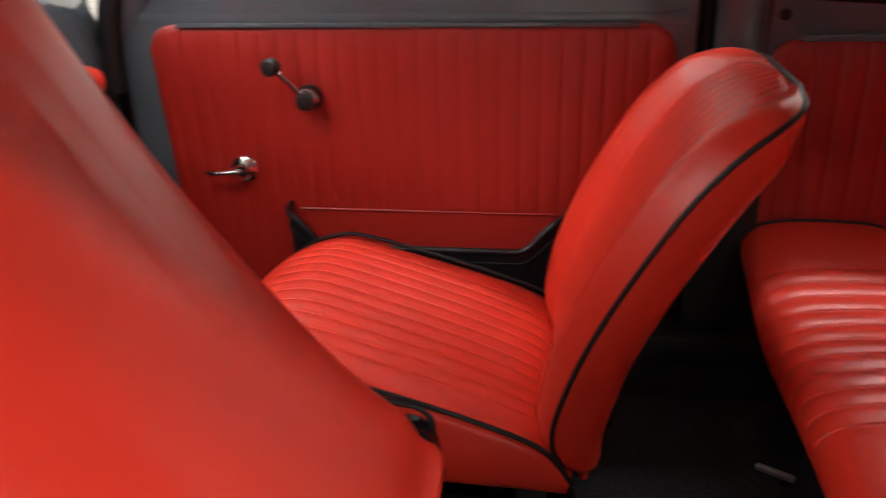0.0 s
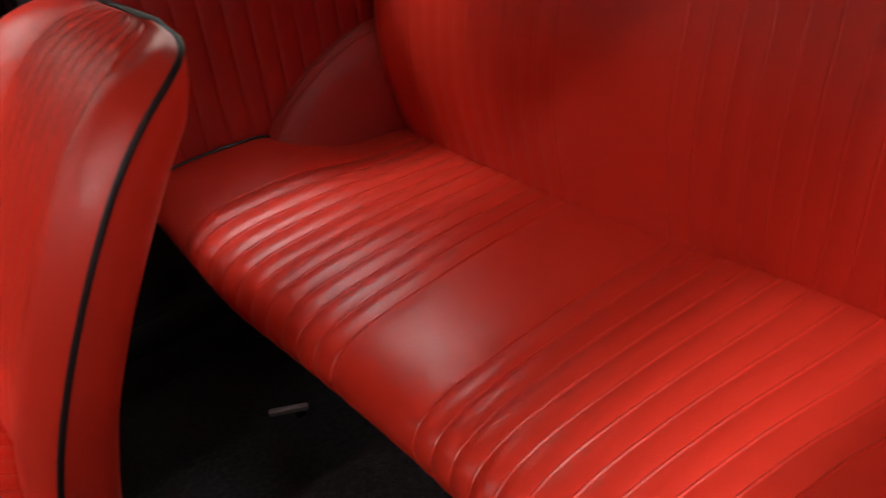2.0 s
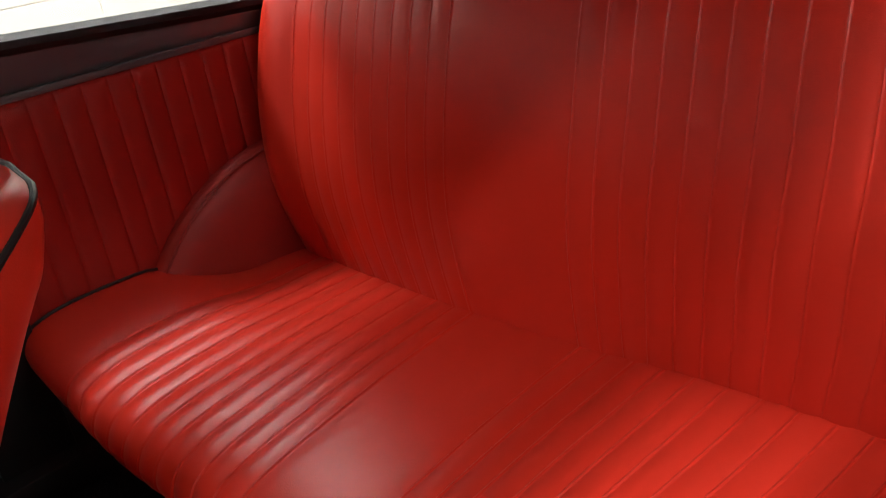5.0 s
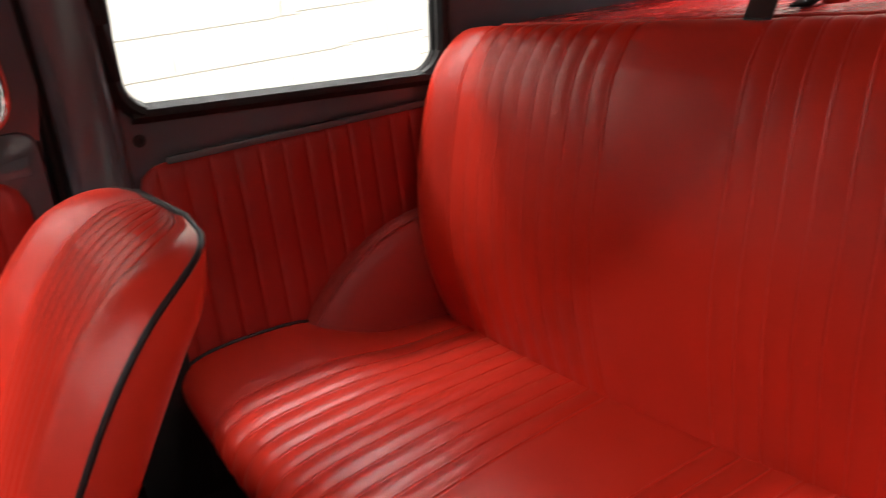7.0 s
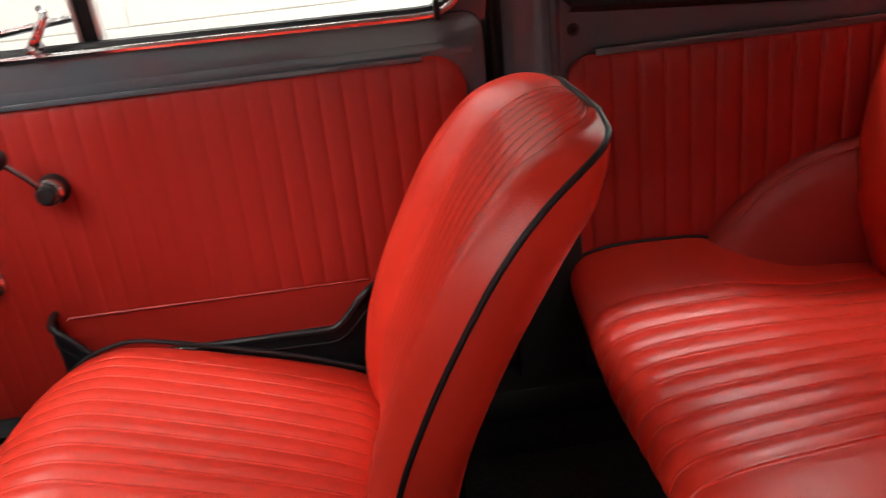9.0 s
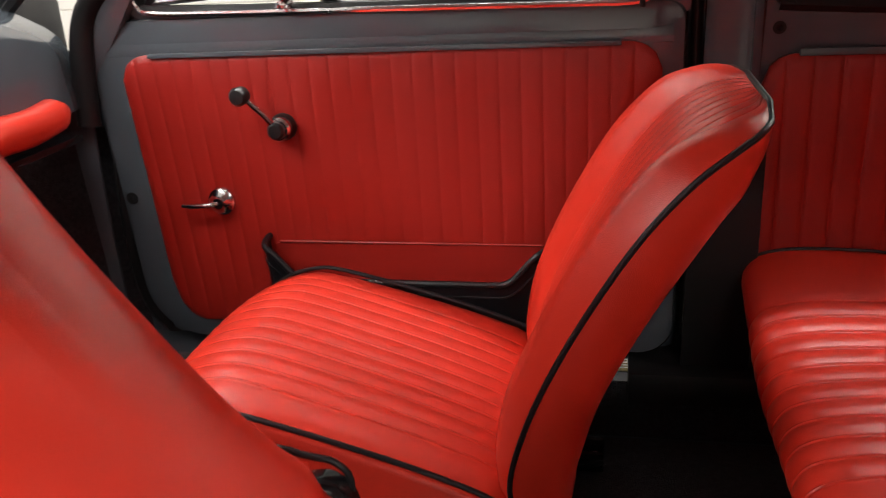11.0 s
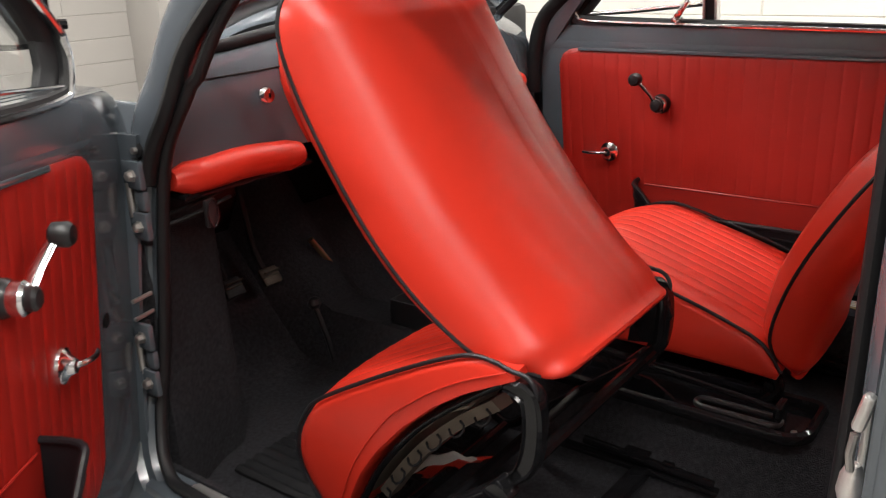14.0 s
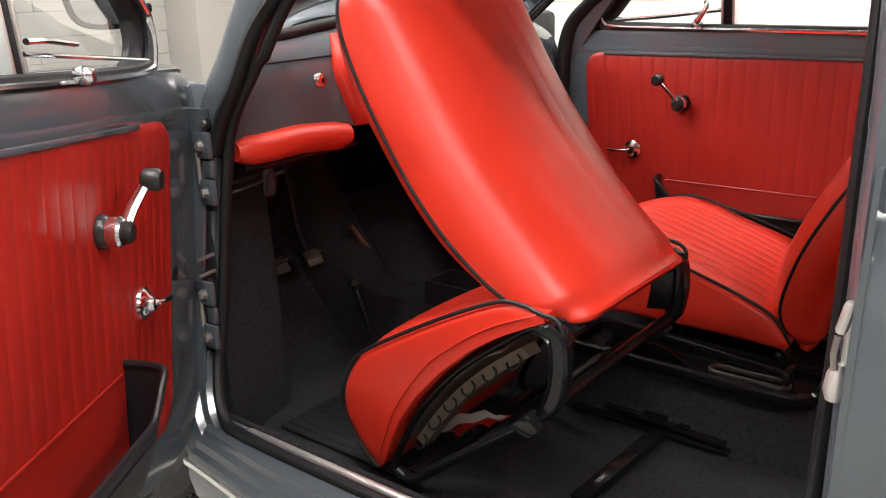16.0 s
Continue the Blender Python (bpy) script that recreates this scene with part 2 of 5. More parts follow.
def seat_cushion(half, bands, arch):
    top, low = seat_cushion_outline(arch)
    ys = stations(-half, half, bands, 0.025)
    rings = []

    def ring(y, shrink=0.0):
        e = abs(y) / half
        pts = []
        for i, (x, z) in enumerate(top):
            s = i / (len(top) - 1)
            a, b = top[max(0, i - 1)], top[min(len(top) - 1, i + 1)]
            t = np.array(b) - np.array(a)
            nx, nz = t[1], -t[0]
            q = math.hypot(nx, nz)
            up = 0.026 * (1 - e ** 2.6) * smooth(s, 0.08, 0.80) - seam(y, bands, 0.0030) * smooth(s, 0.0, 0.1) * (1 - smooth(s, 0.80, 0.97))
            up -= 0.004 * smooth(e, 0.93, 1.0)
            pts.append((x + nx / q * up, y, z + nz / q * up))
        pts += [(x, y, z) for x, z in low]
        if shrink:
            cx, cz = 0.25, 0.19
            pts = [(cx + (x - cx) * (1 - shrink), yy, cz + (z - cz) * (1 - shrink * 1.6)) for x, yy, z in pts]
        return pts
    bulge = [(0.006, 0.10), (0.004, 0.04)]
    rings += [[(x, -half - d, z) for x, _, z in ring(-half, s)] for d, s in bulge]
    rings += [ring(y) for y in ys]
    rings += [[(x, half + d, z) for x, _, z in ring(half, s)] for d, s in reversed(bulge)]
    return loft(rings)


def padded_back(spine, fore, aft, wide, bands, depth, nt=44, crown=0.35, square=5, lead=20, roll=0.0, edge=9, foot=0.0, dish_at=(0.30, 0.72), creases=()):
    """A padded back: rings across the width, stacked along a spine of (x, z); fore and aft thicknesses and half widths as functions of 0..1."""
    sp = curve(spine, nt)
    wmax = max(wide(i / 40) for i in range(41))
    ys = stations(-wmax * 0.985, wmax * 0.985, bands, 0.022)
    es = [y / (wmax * 0.985) for y in ys]
    back = sorted([math.sin(math.pi / 2 * (1 - 2 * i / 44)) for i in range(45)] + [c + d for c, _, _ in creases for d in (-0.03, -0.015, -0.007, 0.0, 0.007, 0.015, 0.03)], reverse=True)
    rings = []
    for i, (x, z) in enumerate(sp):
        s = i / (nt - 1)
        a, b = sp[max(0, i - 1)], sp[min(nt - 1, i + 1)]
        t = (b - a) / np.hypot(*(b - a))
        fx, fz = -t[1], t[0]
        w = wide(s)
        pts = []
        for e, y0 in zip(es, ys):
            dome = max(0.0, 1 - abs(e) ** square) ** 0.6
            dish = 1 - crown + crown * smooth(abs(e), *dish_at)
            f = fore(s) * dome * dish - seam(y0, bands, depth * (1 + 0.7 * smooth(s, 0.7, 0.92))) * smooth(s, 0.03, 0.12) * (0.4 + 0.6 * dome)
            f += roll * smooth(abs(e), 0.78, 0.93) * (1 - smooth(abs(e), 0.95, 1.0)) * math.sin(math.pi * min(1.0, max(0.0, (s - 0.1) / 0.85)))
            pts.append((x + fx * f, e * w, z + fz * f))
        j = min(max(i, lead), nt - 1)
        a, b = sp[max(0, j - 4)], sp[min(nt - 1, j + 4)]
        t = (b - a) / np.hypot(*(b - a))
        bx, bz = t[1], -t[0]
        for e in back[1:-1]:
            g = aft(s) * max(0.0, 1 - abs(e) ** edge) ** 0.5 * (0.88 + 0.12 * (1 - e * e))
            g -= sum(0.00016 * math.exp(-((e - c) / 0.010) ** 2) * smooth(s, lo, lo + 0.12) * (1 - smooth(s, hi - 0.15, hi)) for c, lo, hi in creases)
            g += 0.0014 * noise.noise(Vector((e * 7 + s * 3, s * 2.2, 1.0))) * (1 - e ** 4)
            pts.append((x + bx * g, e * w, z + bz * g))
        rings.append(pts)
    if foot:
        mid = np.mean(rings[0], axis=0)
        way = np.array([sp[0][0] - sp[2][0], 0.0, sp[0][1] - sp[2][1]])
        way /= np.linalg.norm(way)
        for a in (20, 42, 62, 80):
            k = math.cos(radians(a))
            rings.insert(0, [mid + (np.array(p) - mid) * (k, 1 - 0.16 * (1 - k), k) + way * foot * math.sin(radians(a)) for p in rings[len(rings) - nt]])
    return loft(rings), sp


BACK_SPINE = [(0.525, 0.120), (0.490, 0.188), (0.507, 0.280), (0.550, 0.385), (0.617, 0.502), (0.672, 0.573), (0.718, 0.610), (0.764, 0.629)]
SEAT_BANDS = [(-0.165, 0.165, 0.033)]
BACKREST_BANDS = [(-0.116, 0.116, 0.029)]
HINGE = Vector((0.50, 0, 0.13))


def knots(pairs):
    """A soft curve through (s, value) pairs."""
    xs, vs = [p[0] for p in pairs], [p[1] for p in pairs]
    return lambda s: float(np.mean(np.interp([s + 0.012 * k * min(1, 25 * (1 - s)) for k in range(-3, 4)], xs, vs)))


SEAT_FORE = knots([(0, 0.003), (0.03, 0.010), (0.15, 0.022), (0.3, 0.037), (0.6, 0.044), (0.76, 0.036), (0.86, 0.020), (0.93, 0.012), (1.0, 0.003)])
SEAT_AFT = knots([(0, 0.006), (0.012, 0.026), (0.03, 0.042), (0.06, 0.060), (0.10, 0.075), (0.16, 0.086), (0.24, 0.088), (0.35, 0.083), (0.6, 0.079), (0.8, 0.064), (0.9, 0.044), (0.96, 0.024), (1.0, 0.004)])
SEAT_AFT_FULL = knots([(0, 0.034), (0.04, 0.054), (0.10, 0.076), (0.16, 0.088), (0.24, 0.096), (0.35, 0.101), (0.6, 0.100), (0.8, 0.086), (0.9, 0.070), (0.96, 0.049), (0.985, 0.028), (1.0, 0.004)])


def seat_wide(s):
    return 0.214 + 0.022 * smooth(s, 0.05, 0.45) - 0.026 * (1 - smooth(s, 0.0, 0.09)) - 0.128 * (1 - max(0.0, 1 - max(0.0, (s - 0.66) / 0.34) ** 3.4) ** 0.5)


def front_seat(at, cushion_turn, back_turn, reach, label, arch=1.0):
    seat = thing("bucket_seat", label, "car seat", at, group="front seats")
    rc = Matrix.Rotation(radians(-cushion_turn), 4, "Y")
    rb = Matrix.Translation(rc @ HINGE) @ Matrix.Rotation(radians(-back_turn), 4, "Y") @ Matrix.Diagonal((reach, 1, reach, 1)) @ Matrix.Translation(-HINGE)
    half = 0.226
    cushion = part("seat_cushion", seat_cushion(half, SEAT_BANDS, arch), VINYL, seat, "red pleated vinyl seat cushion", rc)
    top, low = seat_cushion_outline()
    for side in (-1, 1):
        pts = [(x, side * (half + 0.001), z + (0.003 if 2 < i else 0)) for i, (x, z) in enumerate(top)]
        if back_turn:
            pts = curve([(0.512, side * (half - 0.004), 0.082), (0.528, side * half, 0.100), (0.529, side * half, 0.120), *pts[:3]], 14) + pts[3:]
        part("piping", tube(pts, 0.0036, 8), VINYL_BLACK, cushion, "black vinyl piping", rc)
    spine = [(0.508, 0.108), *BACK_SPINE[1:]] if back_turn else BACK_SPINE
    bm, sp = padded_back(spine, SEAT_FORE, SEAT_AFT_FULL if back_turn else SEAT_AFT, seat_wide, BACKREST_BANDS, 0.0022, crown=0.80, square=8, dish_at=(0.50, 0.84), edge=5.5 if back_turn else 9, foot=0.020, creases=((0.22, 0.30, 0.80), (0.40, 0.35, 0.85)) if back_turn else ())
    back = part("seat_backrest", bm, VINYL, seat, "red vinyl seat backrest with plain back", rb)
    pts = [(x, -seat_wide(i / 43) * 0.995, z) for i, (x, z) in enumerate(sp)]
    end = pts[-1]
    pts += [(end[0] + 0.002, end[1] * (1 - 2 * k / 14), end[2] + 0.002) for k in range(1, 14)]
    pts += [(x, seat_wide(i / 43) * 0.995, z) for i, (x, z) in reversed(list(enumerate(sp)))]
    part("piping", tube(pts, 0.0036, 8), VINYL_BLACK, back, "black vinyl piping", rb)
    base = part("seat_frame", tube([(0.04, y, z) for y, z in ((-0.2, 0.065), (0.2, 0.065))], 0.011, 8), BLACK_METAL, seat, "gloss black tubular steel frame", rc)
    for side in (-1, 1):
        y = side * 0.212
        loop = curve([(0.025, y, 0.095), (0.045, y, 0.062), (0.12, y, 0.050), (0.36, y, 0.022), (0.425, y, 0.020), (0.470, y, 0.048), (0.512, y, 0.095), (0.490, y, 0.128), (0.44, y, 0.140), (0.30, y, 0.156), (0.17, y, 0.146), (0.08, y, 0.122), (0.04, y, 0.108)], 80)
        girth = knots([(0, 0.010), (0.10, 0.013), (0.33, 0.014), (0.40, 0.016), (0.50, 0.016), (0.58, 0.012), (0.66, 0.008), (1.0, 0.008)])
        part("side_hoop", tube(loop, girth, 14, closed=True, flat=0.75), BLACK_METAL, base, m=rc)
        arc = curve([(0.385, 0.020), (0.430, 0.026), (0.470, 0.052), (0.504, 0.090), (0.502, 0.112), (0.486, 0.128)], 30)
        rings = []
        for q, (x, z) in enumerate(arc):
            a, b = arc[max(0, q - 1)], arc[min(29, q + 1)]
            d = (b - a) / np.hypot(*(b - a))
            w = 0.30 + 0.70 * min(1.0, 1.5 * math.sin(math.pi * q / 29))
            rings.append([(x - d[1] * o * w, y + side * h, z + d[0] * o * w) for o, h in ((-0.017, 0.0), (-0.017, 0.016), (-0.013, 0.020), (-0.009, 0.016), (0.008, 0.015), (0.011, 0.019), (0.014, 0.016), (0.014, 0.0))])
        if back_turn:
            part("pressed_bracket", loft(rings), BLACK_METAL, base, "gloss black pressed steel bracket", rc)
        part("hinge_bracket", block((0.030, 0.012, 0.036), (0.500, side * 0.205, 0.105), 0.005), BLACK_METAL, base, m=rc)
        part("hinge_pin", lathe([(0.0, 0), (0.010, 0), (0.010, 0.012), (0.0, 0.014)], (0.498, side * 0.214, 0.10), Matrix.Rotation(radians(-90 * side), 4, "X"), 12), BLACK_METAL, base, m=rc)
        if side > 0:
            arm = [(0.40, 0.062), (0.44, 0.032), (0.50, 0.050), (0.516, 0.085), (0.495, 0.116), (0.45, 0.100)]
            part("hinge_arm", plate(arm, lambda x, z: (x, y - 0.006, z), lambda x, z: (x, y + 0.004, z)), BLACK_METAL, base, "gloss black hinge plate", rc)
        part("runner_catch", block((0.038, 0.030, 0.034), (0.375, side * 0.236, 0.018), 0.004), BLACK_METAL, base, m=rc)
    for x, z in ((0.43, 0.024), (0.24, 0.038)):
        part("cross_tube", tube([(x, -0.212, z), (x, 0.212, z)], 0.010, 8), BLACK_METAL, base, m=rc)
    if not back_turn:
        return seat
    stitch = [(x + 0.002, -half - 0.0075, z + 0.028 - 0.012 * abs(2 * (x - 0.03) / 0.48 - 1)) for x, z in curve(low, 30)]
    part("stitch_line", tube(stitch, 0.0014, 5), VINYL, cushion, "raised stitched seam", rc)
    lining = part("base_lining", sheet(lambda x, y: (x, y, 0.116 + 0.036 * math.sin(max(0.0, min(1.0, (x - 0.03) / 0.45)) * math.pi) + 0.003 * math.sin(x * 60 + y * 30)), [0.06 + 0.03 * k for k in range(12)], [-0.205, -0.19, -0.15, -0.08, 0.0, 0.08, 0.15, 0.19, 0.205], (0, 0, 0.004)), HESSIAN, seat, "brown hessian under the cushion", rc)
    for k in range(6):
        x0 = 0.095 + 0.058 * k
        top = 0.110 + 0.036 * math.sin((x0 - 0.03) / 0.45 * math.pi)
        hook = [(x0 + 0.014 * math.cos(a * 0.5236), -0.190 - 0.006 * math.sin(a), top - 0.014 + 0.017 * math.sin(a * 0.5236)) for a in range(6, 13)]
        part("spring_loop", tube(hook, 0.0022, 6), RUBBER, lining, "dark wire loop", rc)
    band = [(0.07 + 0.03 * k, 0.088 + 0.030 * math.sin((0.04 + 0.03 * k) / 0.45 * math.pi)) for k in range(12)]
    part("webbing_strip", loft([[(x, -0.150 + d, z + h) for d, h in ((-0.02, 0.02), (-0.016, 0.0), (0.016, -0.002), (0.02, 0.018))] for x, z in band]), HESSIAN, lining, "brown webbing strip", rc)
    return seat


def torn_flap(seat):
    """Loose red cover hanging under the tipped seat, with its pale backing and threads."""
    line = curve([(-0.165, 0.0, 0.000), (-0.12, -0.015, 0.030), (-0.06, -0.01, 0.072), (0.0, 0.01, 0.100), (0.045, 0.02, 0.112)], 16)
    flap = part("torn_cover", sheet(lambda i, w: Vector(line[i]) + Vector((0.012 * w, 0.02 * w, -0.030 * w * (1 - (i / 15) ** 2) - 0.004 * math.sin(i * 2.1))), range(16), [0, 0.5, 1], (0, 0.003, 0.002)), VINYL, seat, "torn red vinyl flap")
    part("torn_backing", sheet(lambda i, w: Vector(line[i]) + Vector((-0.006 - 0.012 * w, -0.004, 0.016 * w * math.sin(i / 15 * math.pi) + 0.004 * math.sin(i * 1.7))), range(16), [0, 0.5, 1], (0, 0.003, 0.002)), HEADLINING, flap, "white frayed backing")
    for x, z in ((-0.09, 0.035), (-0.045, 0.07)):
        part("thread", tube(curve([(x, -0.02, z), (x + 0.02, -0.025, z - 0.03), (x + 0.028, -0.025, z - 0.075)], 8), 0.0009, 5), HESSIAN, flap)


front_seat((-0.653, 0.266, 0.297), 0, 0, 1.0, "upright red pleated vinyl front seat with black piping", 0.15)
torn_flap(front_seat((-0.590, -0.370, 0.200), 45, 63, 1.14, "red vinyl front seat tipped forward on its frame"))

# ---- rear seat ----
REAR_BANDS = [(-0.445, -0.110, 0.0335), (0.058, 0.461, 0.0403)]
BACK_BANDS = [(-0.440, -0.060, 0.038), (0.152, 0.494, 0.038)]


def rear_cushion():
    prof = curve([(0.265, 0.30), (0.230, 0.36), (0.192, 0.425), (0.162, 0.478), (0.166, 0.506), (0.192, 0.526), (0.26, 0.535), (0.40, 0.530), (0.56, 0.515), (0.70, 0.502)], 64)
    ys = stations(-0.60, 0.60, REAR_BANDS, 0.025)

    def ring(y):
        e = abs(y)
        pts = []
        for i, (x, z) in enumerate(prof):
            s = i / (len(prof) - 1)
            a, b = prof[max(0, i - 1)], prof[min(len(prof) - 1, i + 1)]
            t = (b - a) / np.hypot(*(b - a))
            up = -seam(y, REAR_BANDS, 0.0044) * smooth(s, 0.20, 0.42) * (1 - 0.5 * smooth(s, 0.9, 1.0))
            up += (0.003 + 0.017 * math.exp(-((y + 0.29) / 0.15) ** 2) + 0.008 * math.exp(-((y - 0.33) / 0.16) ** 2)) * smooth(s, 0.1, 0.5)
            up -= 0.004 * smooth(e, 0.585, 0.60)
            lift = 0.066 * max(0.0, (e - 0.28) / 0.32) ** 1.6 * smooth(s, 0.0, 0.40) * (1 - 0.92 * smooth(x, 0.36, 0.56)) + 0.012 * smooth(e, 0.30, 0.52) * smooth(x, 0.42, 0.60)
            fan = float(np.interp(y, (-0.6, -0.45, -0.37, -0.11, 0.06, 0.25, 0.46, 0.6), (0, -0.03, -0.02, 0.05, 0.08, 0.07, 0.04, 0))) * smooth(x, 0.10, 0.75) * 1.1
            pts.append((x - t[1] * up, y + fan, z + t[0] * up + lift))
        return pts
    return loft([ring(y) + [(0.70, y, 0.28), (0.285, y, 0.28)] for y in ys]), [ring(s * 0.5935) for s in (-1, 1)]


rear_seat = thing("bench_seat", "red pleated vinyl rear bench seat", "car seat", (0.42, 0, 0.26))
shift = Matrix.Translation((-0.42, 0, -0.26))
bm, edges = rear_cushion()
part("seat_cushion", bm, VINYL, rear_seat, "red pleated vinyl bench cushion", shift)
REAR_SPINE = [(0.69, 0.44), (0.685, 0.52), (0.690, 0.62), (0.705, 0.74), (0.735, 0.86), (0.762, 0.95), (0.786, 1.003), (0.808, 1.030)]
REAR_FORE = knots([(0, 0.02), (0.12, 0.035), (0.35, 0.058), (0.7, 0.055), (0.88, 0.04), (0.96, 0.022), (1, 0.003)])
REAR_WIDE = knots([(0, 0.565), (0.14, 0.575), (0.3, 0.604), (0.5, 0.618), (0.7, 0.614), (0.85, 0.600), (0.95, 0.586), (1, 0.574)])
bm, sp = padded_back(REAR_SPINE, REAR_FORE, knots([(0, 0.05), (0.9, 0.05), (1, 0.004)]), REAR_WIDE, BACK_BANDS, 0.0030, 50, 0.05, 14, 20, 0.034)
part("seat_backrest", bm, VINYL, rear_seat, "red pleated vinyl bench backrest", shift)
edge = [(x, y, z + 0.003) for y in (-0.5, -0.25, 0, 0.25, 0.5) for x, z in (sp[-1],)]
part("piping", tube(edge, 0.004, 8), VINYL, rear_seat, "red top welt", shift)
for line in edges:
    part("piping", tube([(x, y, z + 0.001) for x, y, z in line[24:]], 0.0028, 6), VINYL_BLACK, rear_seat, "black vinyl piping", shift)

# ---- doors ----


def car_door(at, rz, s, label, tilt=0.0):
    """A front door: u runs from the hinge to the latch, n towards the inside, z up. s turns the inside to -y or +y."""
    door = thing("car_door", label, "car door", at, group="car doors")
    door.matrix_world = Matrix.Translation(at) @ Matrix.Rotation(radians(tilt), 4, "X") @ Matrix.Rotation(radians(tilt * 0.18), 4, "Y") @ Matrix.Rotation(radians(rz), 4, "Z")

    def P(u, n, z):
        return (u, s * n, z)

    def lean(z):
        return -0.16 * s * max(0.0, z - 0.97)

    # inner steel panel with its rolled ledge
    def rake(u, z):
        """The hinge edge runs back towards its foot."""
        if s > 0:
            return u + 0.13 * max(0.0, 0.94 - z) * (1 - smooth(u, -0.10, 0.45))
        return u + 0.06 * max(0.0, 0.94 - z) * (1 - smooth(u, 0.0, 0.5))

    outer = [(u, z + 0.034 * smooth(z, 0.93, 1.0) * (1 - smooth(u, 0.0, 0.20))) for u, z in rounded(-0.175, 1.045, 0.332, 0.996, (0.11, 0.06, 0.03, 0.14), 8)] if s > 0 else rounded(0.0, 1.045, 0.384, 1.004, (0.11, 0.06, 0.03, 0.05), 8)
    outer = [(rake(u, z), z) for u, z in outer]
    inner = rounded(0.10, 0.99, 0.45, 0.925, (0.10, 0.05, 0.04, 0.04), 8)
    panel = ring_plate(outer, inner, lambda u, z: P(u, -0.055, z), lambda u, z: P(u, -0.050, z))
    steps = [(0, -0.052), (0.003, -0.014), (0.008, -0.003), (0.018, 0.0), (0.06, 0.002)]
    rings = []
    cu, cz = 0.52, 0.68
    for inset, n in steps:
        rings.append([P(cu + (u - cu) * (1 - inset / 0.5), n, cz + (z - cz) * (1 - inset / 0.33)) for u, z in outer])
    rings.append([P(u, 0.0, z) for u, z in inner])
    body = part("inner_panel", loft(rings, ends=False), PAINT, door, "grey painted steel inner panel")
    part("outer_skin", plate(outer if s > 0 else rounded(-0.04, 1.10, 0.25, 1.0, 0.02, 4), lambda u, z: P(u, -0.058, z), lambda u, z: P(u, -0.085 - 0.02 * math.sin(max(0, min(1, (z - 0.3) / 0.7)) * math.pi), z)), PAINT, door, "glossy grey outer skin")
    top_z = 0.996 if s > 0 else 0.991
    ledge = [(-0.004, 0.932), (0.0016, 0.936), (0.0030, 0.942), (0.0028, 0.950), (0.0005, 0.962), (-0.0055, top_z - 0.014), (-0.010, top_z - 0.005), (-0.018, top_z), (-0.05, top_z - 0.003), (-0.05, 0.926)]
    part("window_ledge", loft([[P(u, n, z) for n, z in ledge] for u in (0.02, 0.10, 0.4, 0.7, 0.95, 1.02)]), PAINT, door)
    # fluted trim panel
    U0, U1, Z0, Z1, R = 0.055 if s > 0 else 0.073, 1.005, 0.430, 0.939, 0.055
    flutes = [(U0 + 0.028, U1 - 0.028, 0.0359)]
    us = [u for u in stations(U0, U1, flutes, 0.01)]

    def limits(u):
        c = min(u - U0, U1 - u)
        d = R - math.sqrt(max(0.0, R * R - (R - min(c, R)) ** 2)) if c < R else 0.0
        return Z0 + d * 1.5, Z1 - d * 0.8

    def trim(u, w):
        z0, z1 = limits(u)
        z = z0 + (z1 - z0) * w
        e = min(u - U0, U1 - u, z - z0 + 0.002, z1 - z + 0.002)
        n = 0.004 + 0.006 * smooth(e, -0.002, 0.012) - pleat(u, flutes, 0.0011, 0.0036) * smooth(e, 0.0, 0.012)
        return P(rake(u, z) if s > 0 else u + 0.07 * max(0.0, 0.9 - z) * (1 - smooth(u, 0.1, 0.6)), n, z)
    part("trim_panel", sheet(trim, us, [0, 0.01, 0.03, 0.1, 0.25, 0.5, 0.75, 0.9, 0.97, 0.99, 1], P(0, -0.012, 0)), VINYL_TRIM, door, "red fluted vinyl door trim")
    part("trim_strip", block((0.81 if s < 0 else 0.72, 0.006, 0.009), P(0.537 if s < 0 else 0.575, 0.012, 0.938), 0.002), PAINT, door, "grey metal retaining strip")
    # pocket
    pu0, pu1 = 0.315, 0.835

    def round_end(u, r):
        q = min(1.0, max(0.0, min(u - pu0, pu1 - u) / r))
        return math.sqrt(1 - (1 - q) ** 2)

    def lip(u):
        return 0.546 + 0.060 * (1 - smooth(min(u - pu0, pu1 - u), 0.010, 0.085))

    def bulge(u):
        return 0.012 + 0.066 * round_end(u, 0.026)

    def front(u, w):
        z0 = 0.435 + 0.03 * (1 - smooth(min(u - pu0, pu1 - u), 0, 0.06))
        return P(u, bulge(u) * (0.55 + 0.45 * w ** 0.7), z0 + (lip(u) - z0) * w)
    pus = [pu0 + (pu1 - pu0) * (0.5 - 0.5 * math.cos(math.pi * k / 52)) for k in range(53)]
    pocket = part("door_pocket", sheet(front, pus, [0, 0.1, 0.25, 0.45, 0.65, 0.78, 0.80, 0.82, 0.9, 1], P(0, -0.006, 0)), VINYL_BLACK, door, "black vinyl door pocket front")
    part("pocket_rim", tube([P(u, bulge(u) - 0.002, lip(u) + 0.002) for u in pus], 0.0058, 8), VINYL_BLACK, pocket, "black beaded rim")
    part("pocket_seam", tube([front(u, 0.80) for u in pus[3:-3]], 0.0022, 6), VINYL_BLACK, pocket)
